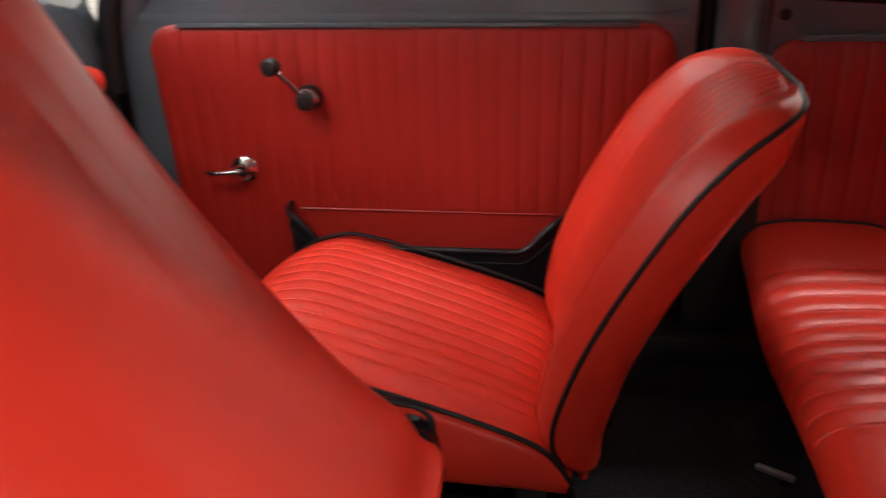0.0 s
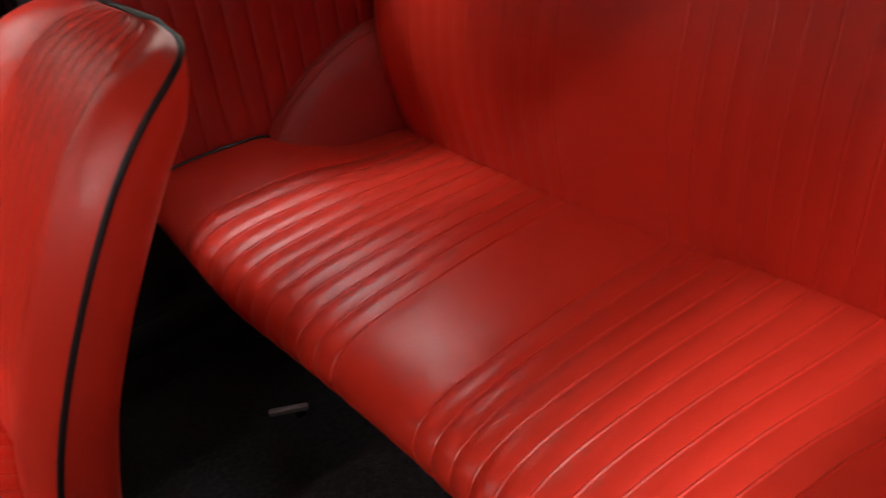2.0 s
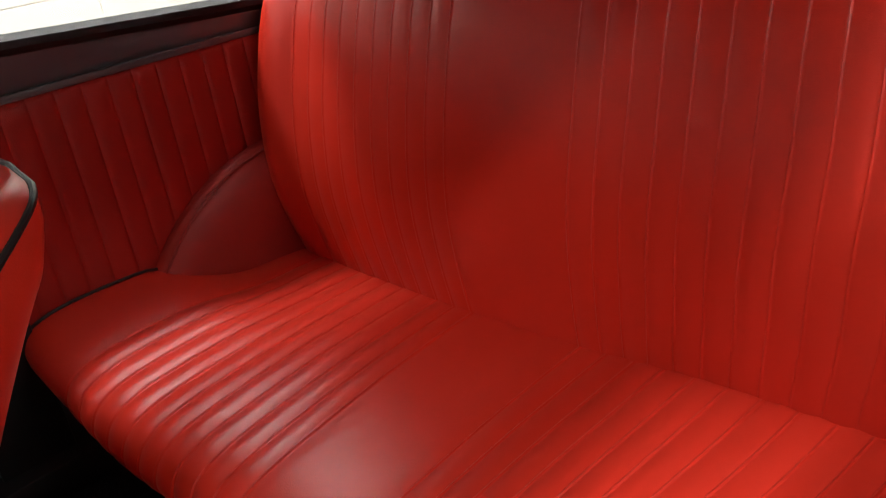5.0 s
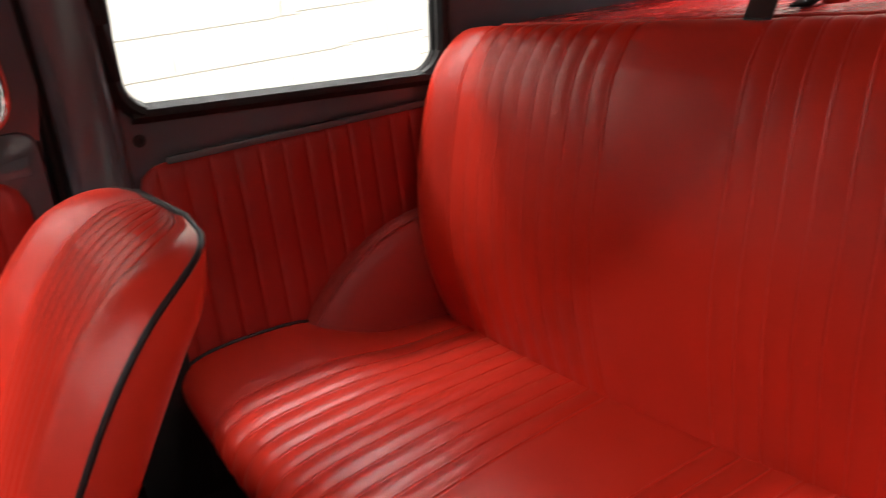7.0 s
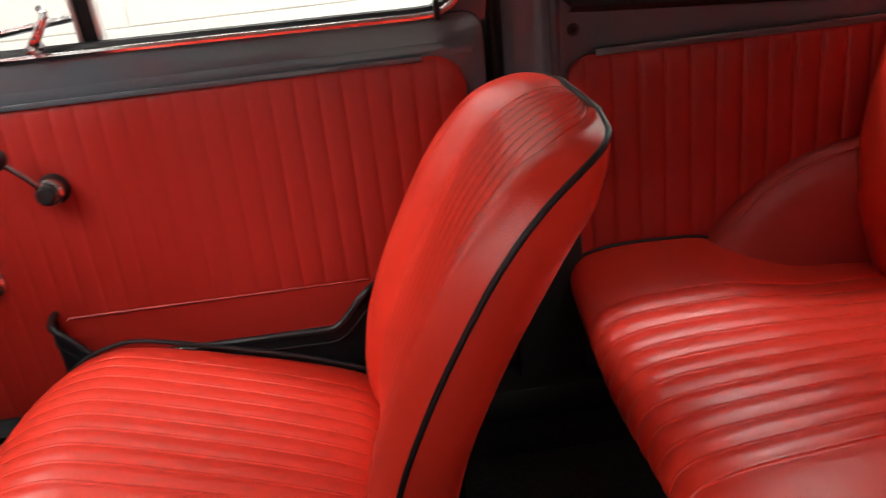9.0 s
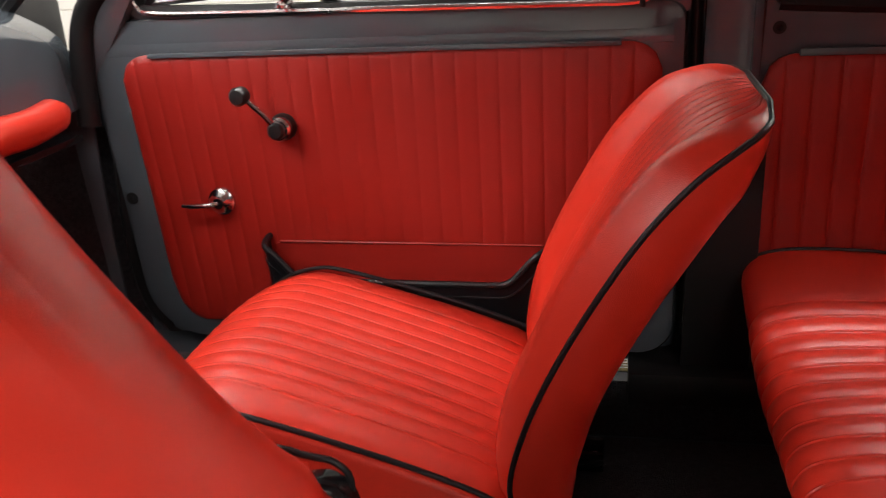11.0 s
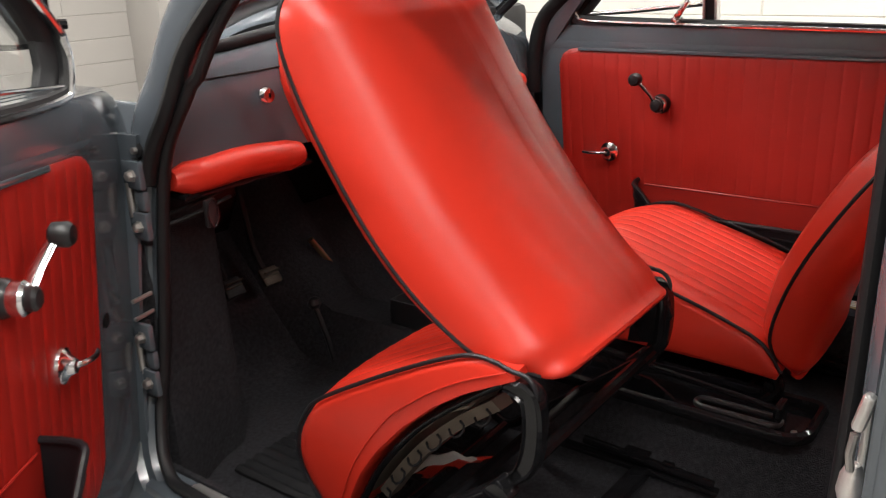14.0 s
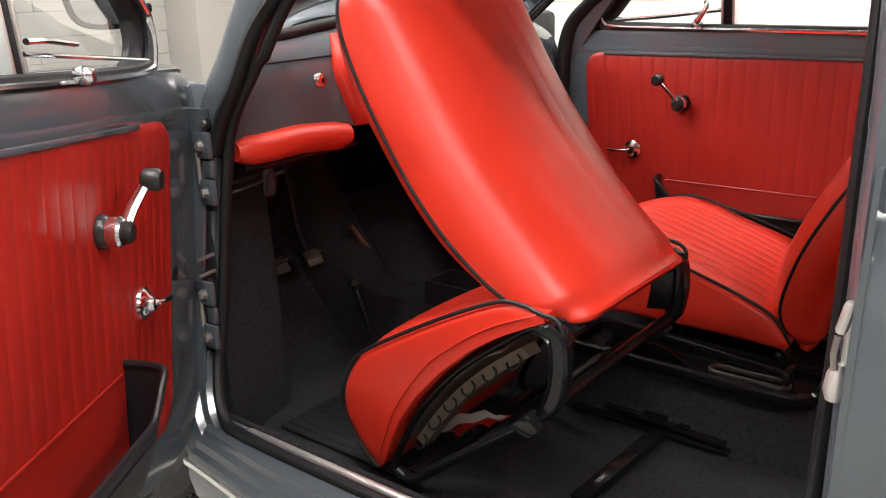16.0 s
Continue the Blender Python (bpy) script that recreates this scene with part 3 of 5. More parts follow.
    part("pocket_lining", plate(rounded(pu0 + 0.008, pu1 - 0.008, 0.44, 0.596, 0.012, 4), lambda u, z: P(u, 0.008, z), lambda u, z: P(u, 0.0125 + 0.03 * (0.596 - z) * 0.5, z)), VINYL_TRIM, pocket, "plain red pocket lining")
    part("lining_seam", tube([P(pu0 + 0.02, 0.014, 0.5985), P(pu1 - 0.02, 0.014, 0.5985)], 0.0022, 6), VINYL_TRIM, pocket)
    # window crank
    turn = Matrix.Rotation(radians(-90 * s), 4, "X")
    hu, hz = 0.368, 0.811
    crank = part("window_crank", lathe([(0.0, 0), (0.024, 0), (0.024, 0.006), (0.019, 0.014), (0.0, 0.016)], P(hu, 0.010, hz), turn), BLACK_PLASTIC, door, "black and chrome window crank")
    part("crank_ring", lathe([(0.0, 0.012), (0.020, 0.012), (0.0215, 0.016), (0.0215, 0.027), (0.018, 0.031), (0.0, 0.031)], P(hu, 0.010, hz), turn), CHROME, crank, "chrome collar")
    part("crank_cap", lathe([(0.0, 0.030), (0.014, 0.030), (0.0155, 0.034), (0.015, 0.040), (0.011, 0.044), (0.0, 0.045)], P(hu, 0.010, hz), turn), BLACK_PLASTIC, crank)
    ku, kz = hu - 0.050, hz + 0.064
    part("crank_arm", tube([P(hu, 0.038, hz), P(hu - 0.02, 0.044, hz + 0.028), P(ku + 0.006, 0.054, kz - 0.008), P(ku, 0.055, kz)], lambda q: 0.0115 - 0.003 * q, 10, flat=0.55), CHROME, crank, "chrome crank arm")
    part("crank_knob", lathe([(0.0, 0.040), (0.010, 0.040), (0.015, 0.044), (0.016, 0.062), (0.012, 0.068), (0.0, 0.069)], P(ku, 0.010, kz), turn), BLACK_PLASTIC, crank, "black knob")
    # door release
    lu, lz = 0.231, 0.674
    release = part("door_handle", lathe([(0.0, 0), (0.026, 0), (0.025, 0.005), (0.014, 0.012), (0.010, 0.020), (0.0, 0.021)], P(lu, 0.010, lz), turn), CHROME, door, "chrome door release")
    part("lever", tube(curve([P(lu, 0.024, lz), P(lu - 0.012, 0.034, lz), P(lu - 0.045, 0.036, lz - 0.003), P(lu - 0.068, 0.030, lz - 0.004)], 14), 0.0056, 10, flat=0.8), CHROME, release, "chrome lever")
    # window frame, quarter light and glass
    hole = [(0.122, 1.022), (0.146, 1.009), (0.30, 1.004), (0.60, 1.001), (0.85, 0.998), (0.950, 0.997), (0.982, 1.003), (1.005, 1.022), (1.014, 1.065), (1.000, 1.20), (0.982, 1.30), (0.95, 1.335), (0.85, 1.345), (0.60, 1.345), (0.48, 1.335), (0.40, 1.31), (0.145, 1.118), (0.112, 1.056)]
    if s > 0:
        hole = [(0.078, 1.030), (0.105, 1.018), (0.25, 1.008), *hole[3:-3], (0.36, 1.32), (0.090, 1.135), (0.052, 1.092), (0.056, 1.055)]
    grown = []
    for u, z in hole:
        d = Vector((u - 0.58, z - 1.16))
        d = Vector((d.x / 0.45, d.y / 0.17)).normalized()
        grown.append((u + d.x * 0.034 + (0.012 if u > 0.9 else 0.0), z + (d.y * 0.034 if z > 1.05 else -0.040 if u > 0.9 else -0.012)))
    part("window_surround", ring_plate(grown, hole, lambda u, z: P(u, -0.012 + lean(z), z), lambda u, z: P(u, -0.050 + lean(z), z)), PAINT, door, "grey painted window frame")
    loop = [P(u, (0.004 if s > 0 else -0.005) - 0.003 * smooth(z, 1.02, 1.06) + lean(z), z) for u, z in hole]
    trim_ring = curve([*loop, loop[0]], 90)[:-1]
    part("window_bead", tube(trim_ring, 0.0058, 8, closed=True), CHROME, door, "polished metal window bead")
    part("window_gasket", tube([Vector(p) + Vector(P(0.0, -0.008, 0.006)) for p in trim_ring], 0.008, 8, closed=True), RUBBER, door, "black rubber gasket")
    mid = Vector((sum(u for u, _ in hole) / len(hole), 1.15))
    part("window_channel", loft([[P(mid.x + (u - mid.x) * k, d + lean(z), mid.y + (z - mid.y) * k) for u, z in hole] for k, d in ((1.005, -0.010), (0.985, -0.014), (0.955, -0.030), (0.955, -0.044), (1.0, -0.048))], ends=False), RUBBER, door, "black rubber glass channel")
    part("window_pane", plate(hole, lambda u, z: P(u, -0.030 + lean(z), z), lambda u, z: P(u, -0.034 + lean(z), z)), GLASS, door, "clear glass", smooth=False).visible_shadow = False
    if s < 0:
        part("bead_clip", block((0.009, 0.016, 0.034), P(0.972, 0.004, 1.006), 0.003), RUBBER, door, "black rubber bead clip")
    part("edge_hole", lathe([(0.0, 0), (0.011, 0), (0.012, 0.002), (0.006, 0.003), (0.0, 0.001)], P(0.045, 0.001, 0.675), turn, 14), RUBBER, door)
    bu = 0.500 if s > 0 else 0.468
    tip = Matrix.Rotation(radians(8.5), 4, "X")
    bar = part("division_bar", block((0.022, 0.022, 0.335), P(bu, -0.026 - 0.024 * s, 1.173), 0.003, tip), RUBBER, door, "black division bar channel")
    for d in (-0.0145, 0.0145):
        part("bar_strip", block((0.007, 0.028, 0.335), P(bu + d, -0.026 - 0.024 * s, 1.173), 0.002, tip), ALUMINIUM, bar, "bright metal edge strip")
    ql = [P(0.080, -0.012, 1.034), P(0.28, -0.014, 1.036), P(bu - 0.012, -0.016, 1.038)] if s > 0 else [P(0.130, -0.012, 1.024), P(0.28, -0.014, 1.034), P(bu - 0.012, -0.016, 1.052)]
    part("quarter_light_rail", tube(curve(ql, 12), 0.0032 if s > 0 else 0.006, 8), CHROME, door, "chrome quarter light rail")
    if s > 0:
        catch = part("quarter_light_catch", lathe([(0.0, -0.004), (0.010, -0.004), (0.012, 0.004), (0.012, 0.014), (0.008, 0.020), (0.0, 0.021)], P(bu - 0.115, 0.002, 1.014), turn, 16), CHROME, door, "chrome quarter light knob")
        part("catch_lever", tube(curve([P(bu - 0.01, -0.010, 1.052), P(bu - 0.04, -0.002, 1.054), P(bu - 0.075, 0.002, 1.053), P(bu - 0.115, 0.0, 1.052)], 12), 0.0055, 8, flat=0.7), CHROME, catch)
        return door
    catch = part("quarter_light_catch", lathe([(0.0, 0), (0.012, 0), (0.013, 0.004), (0.007, 0.012), (0.007, 0.03), (0.0, 0.032)], P(bu - 0.075, -0.006, 1.016), turn, 14), CHROME, door, "chrome quarter light catch")
    part("catch_lever", tube(curve([P(bu - 0.075, 0.014, 1.018), P(bu - 0.06, 0.024, 1.035), P(bu - 0.045, 0.020, 1.060), P(bu - 0.052, 0.014, 1.072)], 12), lambda q: 0.008 - 0.003 * q, 8), CHROME, catch)
    return door


car_door((-0.985, 0.607, 0), 0, -1, "closed grey car door with red fluted trim")
near_door = car_door((-0.956, -0.826, -0.010), -52.7, 1, "open grey car door with red fluted trim", -5.7)

# ---- car body ----
car = thing("car_shell", "grey painted two-door car body shell with black rubber seals", "car", (0, 0, 0.0), kind="structure")
CAR = Matrix()


def Y_of(z, base=0.62):
    return base - 0.17 * max(0.0, z - 0.97)


def side_parts(s):
    """Sill, pillars, quarter panel and seals of one side."""
    def M(x, y, z):
        return (x + (0.020 if s < 0 and x > 0.03 else 0.0), s * y, z)
    def upright(z):
        """The near screen pillar stands a little steeper."""
        return 0.0 if s > 0 else -0.042 * smooth(z, 0.97, 1.12) * (1 - 0.6 * smooth(z, 1.16, 1.34))
    if s > 0:
        sill_prof = [(0.566, 0.20), (0.568, 0.360), (0.575, 0.369), (0.672, 0.369), (0.690, 0.346), (0.696, 0.322), (0.722, 0.312), (0.730, 0.296), (0.750, 0.282), (0.757, 0.25), (0.745, 0.21), (0.70, 0.18)]
    else:
        sill_prof = [(0.708, 0.20), (0.710, 0.344), (0.716, 0.350), (0.752, 0.350), (0.762, 0.346), (0.766, 0.335), (0.780, 0.331), (0.785, 0.319), (0.797, 0.315), (0.803, 0.305), (0.806, 0.27), (0.795, 0.22), (0.75, 0.18)]
    inner = sill_prof[1][0]
    start = -1.02 if s > 0 else -0.955
    sill = part("sill", loft([[M(x, y + (0.03 * smooth(x, -1.0, -0.7) if s < 0 and y > 0.755 else 0.0), z) for y, z in sill_prof] for x in (start, -0.85, -0.78, -0.7, -0.6, -0.2, 0.3, 0.95)]), PAINT, car, "glossy grey sill", m=CAR)
    strip = [(x, 0.806 + 0.03 * smooth(x, -1.0, -0.7)) for x in (-0.965, -0.93, -0.88, -0.83, -0.78, -0.74, -0.70, -0.4, 0.05)] if s < 0 else [(-1.0, 0.757), (0.05, 0.757)]
    zs = 0.296 if s < 0 else 0.262
    part("rocker_strip", loft([[M(x, y - 0.004, zs - 0.007), M(x, y + 0.002, zs - 0.006), M(x, y + 0.002, zs + 0.004), M(x, y - 0.002, zs + 0.006)] for x, y in strip]), ALUMINIUM, sill, "bright rocker strip", CAR)
    # Black cover over the grey sill side, in place of the deep shade there.
    part("sill_side_shade", block((1.30, 0.012, 0.110), M(-0.36, inner - 0.002, 0.300), 0.004), CARPET, sill, "black sill side cover standing in for deep shade", CAR)
    if s > 0:
        tread = part("tread_plate", block((0.83, 0.044, 0.004), M(-0.43, 0.597, 0.372), 0.0015), BRASS, sill, "ribbed brassy tread plate", CAR)
        for k in range(4):
            part("tread_rib", tube([M(-0.84, 0.582 + 0.010 * k, 0.3745), M(-0.02, 0.582 + 0.010 * k, 0.3745)], 0.0018, 6), ALUMINIUM, tread, m=CAR)
    else:
        part("tread_plate", tube([M(-0.87, 0.728, 0.350), M(-0.862, 0.728, 0.3535), M(-0.04, 0.728, 0.3535), M(-0.035, 0.728, 0.350)], 0.0080, 12, flat=0.75), ALUMINIUM, sill, "smooth aluminium tread strip", CAR)
    # hinge post, curving into the sill
    post = curve([(-0.93, 0.31), (-0.975, 0.34), (-1.000, 0.40), (-1.008, 0.50), (-1.008, 0.70), (-1.000, 0.85), (-0.985, 0.93)], 24)
    rings = []
    for x, z in (post if s > 0 else post[7:]):
        i0 = 0.60 if s > 0 else 0.660 + 0.13 * max(0.0, 0.84 - z)
        back = 0.09 if s > 0 else 0.035
        rings.append([M(x - back, i0, z), M(x, i0, z), M(x + 0.012, i0 + 0.004, z), M(x + 0.012, i0 + 0.010, z), M(x, i0 + 0.014, z), M(x - 0.01, i0 + 0.016, z), M(x - back, i0 + 0.016, z)])
    part("hinge_post", loft(rings), PAINT, car, m=CAR)
    # screen pillar
    line = curve([(-1.000, 0.640, 0.88), (-0.970, 0.636, 0.95), (-0.915, 0.624, 1.025), (-0.840, 0.605, 1.115), (-0.74, 0.578, 1.22), (-0.65, 0.555, 1.30), (-0.57, 0.540, 1.345)], 26)
    rings = []
    line = [(x + upright(z), y, z) for x, y, z in line]
    for x, y, z in line:
        section = curve([(0.036, -0.028), (0.037, 0.0), (0.028, 0.018), (0.0, 0.023), (-0.026, 0.018), (-0.040, 0.0), (-0.036, -0.028), (0.0, -0.040), (0.036, -0.028)], 25)[:-1]
        rings.append([M(x + a * 0.62, y + b, z - a * 0.80) for a, b in section])
    part("screen_pillar", loft(rings), PAINT_IN, car, "grey screen pillar", m=CAR)
    part("pillar_seal", tube([M(p[0] + 0.024, p[1] + 0.018, p[2] - 0.030) for p in line], 0.016, 10, flat=0.8), RUBBER, car, "black rubber pillar seal", CAR)
    if s > 0:
        inner_line = [(-0.985, 0.586, 0.82), (-0.978, 0.590, 0.93), (-0.955, 0.592, 1.01), (-0.90, 0.587, 1.065), (-0.80, 0.566, 1.14), (-0.68, 0.540, 1.24), (-0.56, 0.512, 1.325)]
        part("pillar_trim", tube(curve([M(*p) for p in inner_line], 40), 0.021, 12), RUBBER, car, "black windscreen pillar trim", CAR)
    # centre pillar
    rings = []
    for z in (0.20, 0.5, 0.7, 0.9, 1.0, 1.15, 1.36):
        y = Y_of(z, 0.612 if s > 0 else 0.648)
        fat = 0.0 if s > 0 else 0.040
        w = 0.0 if z < 1.0 else 0.02 * (z - 1.0) / 0.36
        rings.append([M(x, yy, z) for x, yy in ((0.082 - w, y + 0.015), (0.088 - w, y - 0.004), (0.098 - w, y - 0.012), (0.15, y - 0.014), (0.160, y), (0.160, y + 0.085 - fat), (0.098 - w, y + 0.105 - fat), (0.086 - w, y + 0.09 - fat))])
    part("centre_pillar", loft(rings), PAINT_IN, car, "grey centre pillar", CAR)
    # Black boards stand in for the deep shade low behind the front seats.
    if s > 0:
        part("sill_end_shade", block((0.28, 0.112, 0.060), M(0.118, 0.606, 0.350), 0.004), RUBBER, sill, "black sill end block standing in for shade", CAR)
    part("pillar_shade_board", block((0.115, 0.012, 0.555), M(0.125, 0.594 if s > 0 else 0.631, 0.5225), 0.004), RUBBER, car, "black board standing in for shade on the pillar foot", CAR)
    part("seat_side_shade_board", block((0.24, 0.010, 0.26), M(0.300, 0.600 if s > 0 else 0.631, 0.375), 0.003), RUBBER, car, "black board standing in for shade beside the bench foot", CAR)
    # door seal round the opening
    seal = curve([(-0.56, 0.548, 1.325), (-0.70, 0.585, 1.188), (-0.80, 0.612, 1.075), (-0.880, 0.628, 0.985), (-0.935, 0.636, 0.90), (-0.960, 0.640, 0.80), (-0.975, 0.643, 0.60), (-0.972, 0.650, 0.47), (-0.945, 0.664, 0.395), (-0.88, 0.676, 0.360), (-0.5, 0.680, 0.350), (-0.05, 0.680, 0.350), (0.045, 0.668, 0.366), (0.070, 0.652, 0.42), (0.072, 0.640, 0.7), (0.072, 0.636, 0.95), (0.066, 0.605, 1.15), (0.048, 0.57, 1.32)], 120)
    if s < 0:
        seal = curve([(-0.56, 0.548, 1.325), (-0.70, 0.585, 1.188), (-0.80, 0.612, 1.075), (-0.880, 0.628, 0.985), (-0.935, 0.636, 0.90), (-0.960, 0.642, 0.80), (-0.975, 0.655, 0.64), (-0.978, 0.672, 0.53), (-0.962, 0.705, 0.435), (-0.915, 0.738, 0.372), (-0.83, 0.750, 0.356), (-0.5, 0.752, 0.353), (-0.05, 0.748, 0.355), (0.030, 0.725, 0.372), (0.066, 0.69, 0.43), (0.072, 0.650, 0.7), (0.072, 0.636, 0.95), (0.066, 0.605, 1.15), (0.048, 0.57, 1.32)], 120)
    part("door_seal", tube([M(p[0] - (0.010 if p[0] < -0.86 else 0.0) + (upright(p[2]) if p[0] < -0.4 else 0.0), p[1], p[2]) for p in seal], 0.012, 10, flat=0.85), RUBBER, car, "black rubber door seal", CAR)
    if s < 0:
        # stepped reveal sweeping from the hinge post round into the sill
        path = [p for p in seal if p[2] < 0.84 and p[0] < -0.84]
        steps = [(0.008, 0.0), (0.020, 0.001), (0.026, 0.014), (0.044, 0.018), (0.050, 0.032), (0.072, 0.040), (0.088, 0.050), (0.094, 0.050), (0.094, 0.020)]
        rings = []
        for i, p in enumerate(path):
            a, b = path[max(0, i - 1)], path[min(len(path) - 1, i + 1)]
            t = Vector((b[0] - a[0], 0, b[2] - a[2])).normalized()
            out = Vector((t.z, 0, -t.x))
            k = 0.45 + 0.55 * smooth(-p[2], -0.62, -0.40)
            rings.append([M(p[0] - 0.010 * (p[0] < -0.86) + out.x * o * k, p[1] + dy * k, p[2] + out.z * o * k) for o, dy in steps])
        part("sill_reveal", loft(rings, ring_closed=False), PAINT, car, "glossy grey stepped sill corner", CAR)
    # quarter panel with its window
    outer = rounded(0.150, 1.36, 0.18, 1.36, 0.03, 6)
    hole = [(x, z - 0.062 * (x - 0.17) * (1 if z < 1.1 else 0)) for x, z in rounded(0.170, 0.752, 0.990, 1.30, (0.055, 0.06, 0.08, 0.05), 6)]
    quarter = part("quarter_panel", ring_plate(outer, hole, lambda x, z: M(x, Y_of(z, 0.618 if s > 0 else 0.640), z), lambda x, z: M(x, Y_of(z, 0.640 if s > 0 else 0.662), z)), PAINT_IN, car, "grey painted quarter panel", CAR)
    qloop = [M(x, Y_of(z, 0.616 if s > 0 else 0.638), z) for x, z in curve([*hole, hole[0]], 80)[:-1]]
    part("window_seal", tube(qloop, 0.014, 8, closed=True), RUBBER, car, "black rubber window seal", CAR)
    part("reveal_seal", tube([(x, y + s * 0.020, z) for x, y, z in qloop], 0.016, 8, closed=True), RUBBER, car, "black rubber window seal", CAR)
    part("quarter_window", plate([(0.46 + (x - 0.46) * 1.03, 1.145 + (z - 1.145) * 1.05) for x, z in hole], lambda x, z: M(x, Y_of(z, 0.629 if s > 0 else 0.651), z), lambda x, z: M(x, Y_of(z, 0.633 if s > 0 else 0.655), z)), GLASS, car, "clear glass", CAR, smooth=False).visible_shadow = False
    part("trim_screw", lathe([(0.0, 0), (0.010, 0), (0.010, 0.003), (0.005, 0.004), (0.0, 0.001)], M(0.190, 0.614, 0.951), Matrix.Rotation(radians(90 * s), 4, "X"), 12), RUBBER, quarter, m=CAR)
    # outer skin behind the door
    def skin(x, z):
        q = min(1.0, max(0.0, (z - 0.25) / 0.75))
        return M(x, 0.722 + 0.035 * math.sin(q * math.pi) + 0.03 * smooth(x, 0.09, 0.6) - 0.14 * smooth(x, 1.1, 1.85) - 0.08 * smooth(z, 0.86, 0.98) - 0.15 * max(0, z - 0.98), z)
    xs = [0.104, 0.110, 0.125, 0.2, 0.35, 0.5, 0.7, 0.9, 1.2, 1.5, 1.65, 1.78]
    low = [0.22, 0.3, 0.4, 0.5, 0.6, 0.7, 0.8, 0.86, 0.91, 0.94, 0.955]
    part("rear_wing", sheet(skin, xs, low, M(0, -0.012, 0)), PAINT, car, "glossy grey rear wing", CAR)
    up = [0.98, 1.1, 1.2, 1.36]
    part("upper_pillar_skin", sheet(skin, [0.075, 0.11, 0.16], up, M(0, -0.012, 0)), PAINT, car, m=CAR)
    # shut face of the rear wing
    part("shut_face", sheet(lambda y, z: M(0.106, y + 0.03 * math.sin(min(1, max(0, (z - 0.25) / 0.75)) * math.pi) * (y - 0.64) / 0.09, z), [0.64, 0.67, 0.70, 0.728], low, (0.006, 0, 0)), PAINT, car, m=CAR)
    # front wing outside
    def wing(x, a):
        r = 0.36
        return M(x, 0.52 + 0.24 * math.sin(a), 0.60 + 0.34 * math.cos(a) - 0.14 * smooth(-x, 1.1, 1.8))
    part("front_wing", sheet(wing, [-1.06, -1.2, -1.4, -1.7, -2.0, -2.25], [-0.9 + k * 0.16 for k in range(16)], M(0, -0.01, 0)), PAINT, car, "glossy grey front wing", CAR)
    part("roof_rail", tube([M(*p) for p in curve([(-0.60, 0.535, 1.335), (-0.2, 0.545, 1.362), (0.2, 0.545, 1.365), (0.6, 0.54, 1.36), (0.95, 0.52, 1.33)], 20)], 0.035, 10), PAINT, car, m=CAR)


for s in (1, -1):
    side_parts(s)
# hinges on the open side
for z, y in ((0.818, -0.676), (0.545, -0.704)):
    # Solid dark block gives the shade of the gap behind the plates.
    hinge = part("door_hinge", block((0.030, 0.010, 0.150), (-0.994, y + 0.008, z), 0.002), RUBBER, car, "dark block in place of the shaded hinge gap", CAR)
    for dz in (0.048, -0.038):
        part("hinge_plate", block((0.046, 0.012, 0.048), (-0.986, y, z + dz), 0.004), PAINT, hinge, "grey painted plate", CAR)
        part("hinge_bolt", lathe([(0.0, 0), (0.011, 0), (0.011, 0.003), (0.0085, 0.003), (0.0085, 0.010), (0.006, 0.012), (0.0, 0.012)], (-0.982, y - 0.005, z + dz), Matrix.Rotation(radians(90), 4, "X"), 6), STEEL, hinge, "steel hinge bolt", CAR)
    part("hinge_leaf", block((0.024, 0.012, 0.034), (-0.976, y + 0.003, z + 0.005), 0.004), PAINT, hinge, "grey painted leaf", CAR)
    part("leaf_pin", tube([(-1.000, y - 0.002, z - 0.024), (-1.000, y - 0.002, z + 0.034)], 0.006, 10), STEEL, hinge, "worn hinge pin", CAR)
part("post_grommet", lathe([(0.0, 0), (0.012, 0), (0.012, 0.004), (0.007, 0.006), (0.0, 0.003)], (-0.980, -0.664, 0.905), Matrix.Rotation(radians(90), 4, "X"), 14), RUBBER, car, "black grommet", CAR)
part("grommet_bolt", lathe([(0.0, 0), (0.006, 0), (0.006, 0.008), (0.0, 0.009)], (-0.980, -0.668, 0.905), Matrix.Rotation(radians(90), 4, "X"), 6), STEEL, car, "steel bolt", CAR)
check = part("check_strap", tube([(-0.99, -0.675, 0.660), (-0.985, -0.715, 0.658)], 0.004, 8), STEEL, car, "steel door check strap", CAR)
part("strap_stop", tube([(-0.99, -0.675, 0.628), (-0.985, -0.715, 0.626)], 0.004, 8), STEEL, check, m=CAR)
# striker on the centre pillar of the open side
striker = part("door_striker", block((0.008, 0.010, 0.09), (0.115, -0.710, 0.755), 0.003), ALUMINIUM, car, "bright metal door striker", CAR)
part("striker_wedge", block((0.012, 0.016, 0.038), (0.112, -0.716, 0.795), 0.005, Matrix.Rotation(radians(12), 4, "Y")), ALUMINIUM, striker, m=CAR)
part("striker_cone", lathe([(0.0, -0.022), (0.010, -0.020), (0.013, -0.008), (0.011, 0.008), (0.006, 0.020), (0.0, 0.022)], (0.110, -0.716, 0.722), None, 16), ALUMINIUM, striker, m=CAR)
part("striker_link", tube([(0.108, -0.722, 0.775), (0.106, -0.724, 0.755), (0.108, -0.722, 0.738)], 0.004, 8), STEEL, striker, m=CAR)

# mirror clamped to the open door's window frame
DM = near_door.matrix_world.inverted()
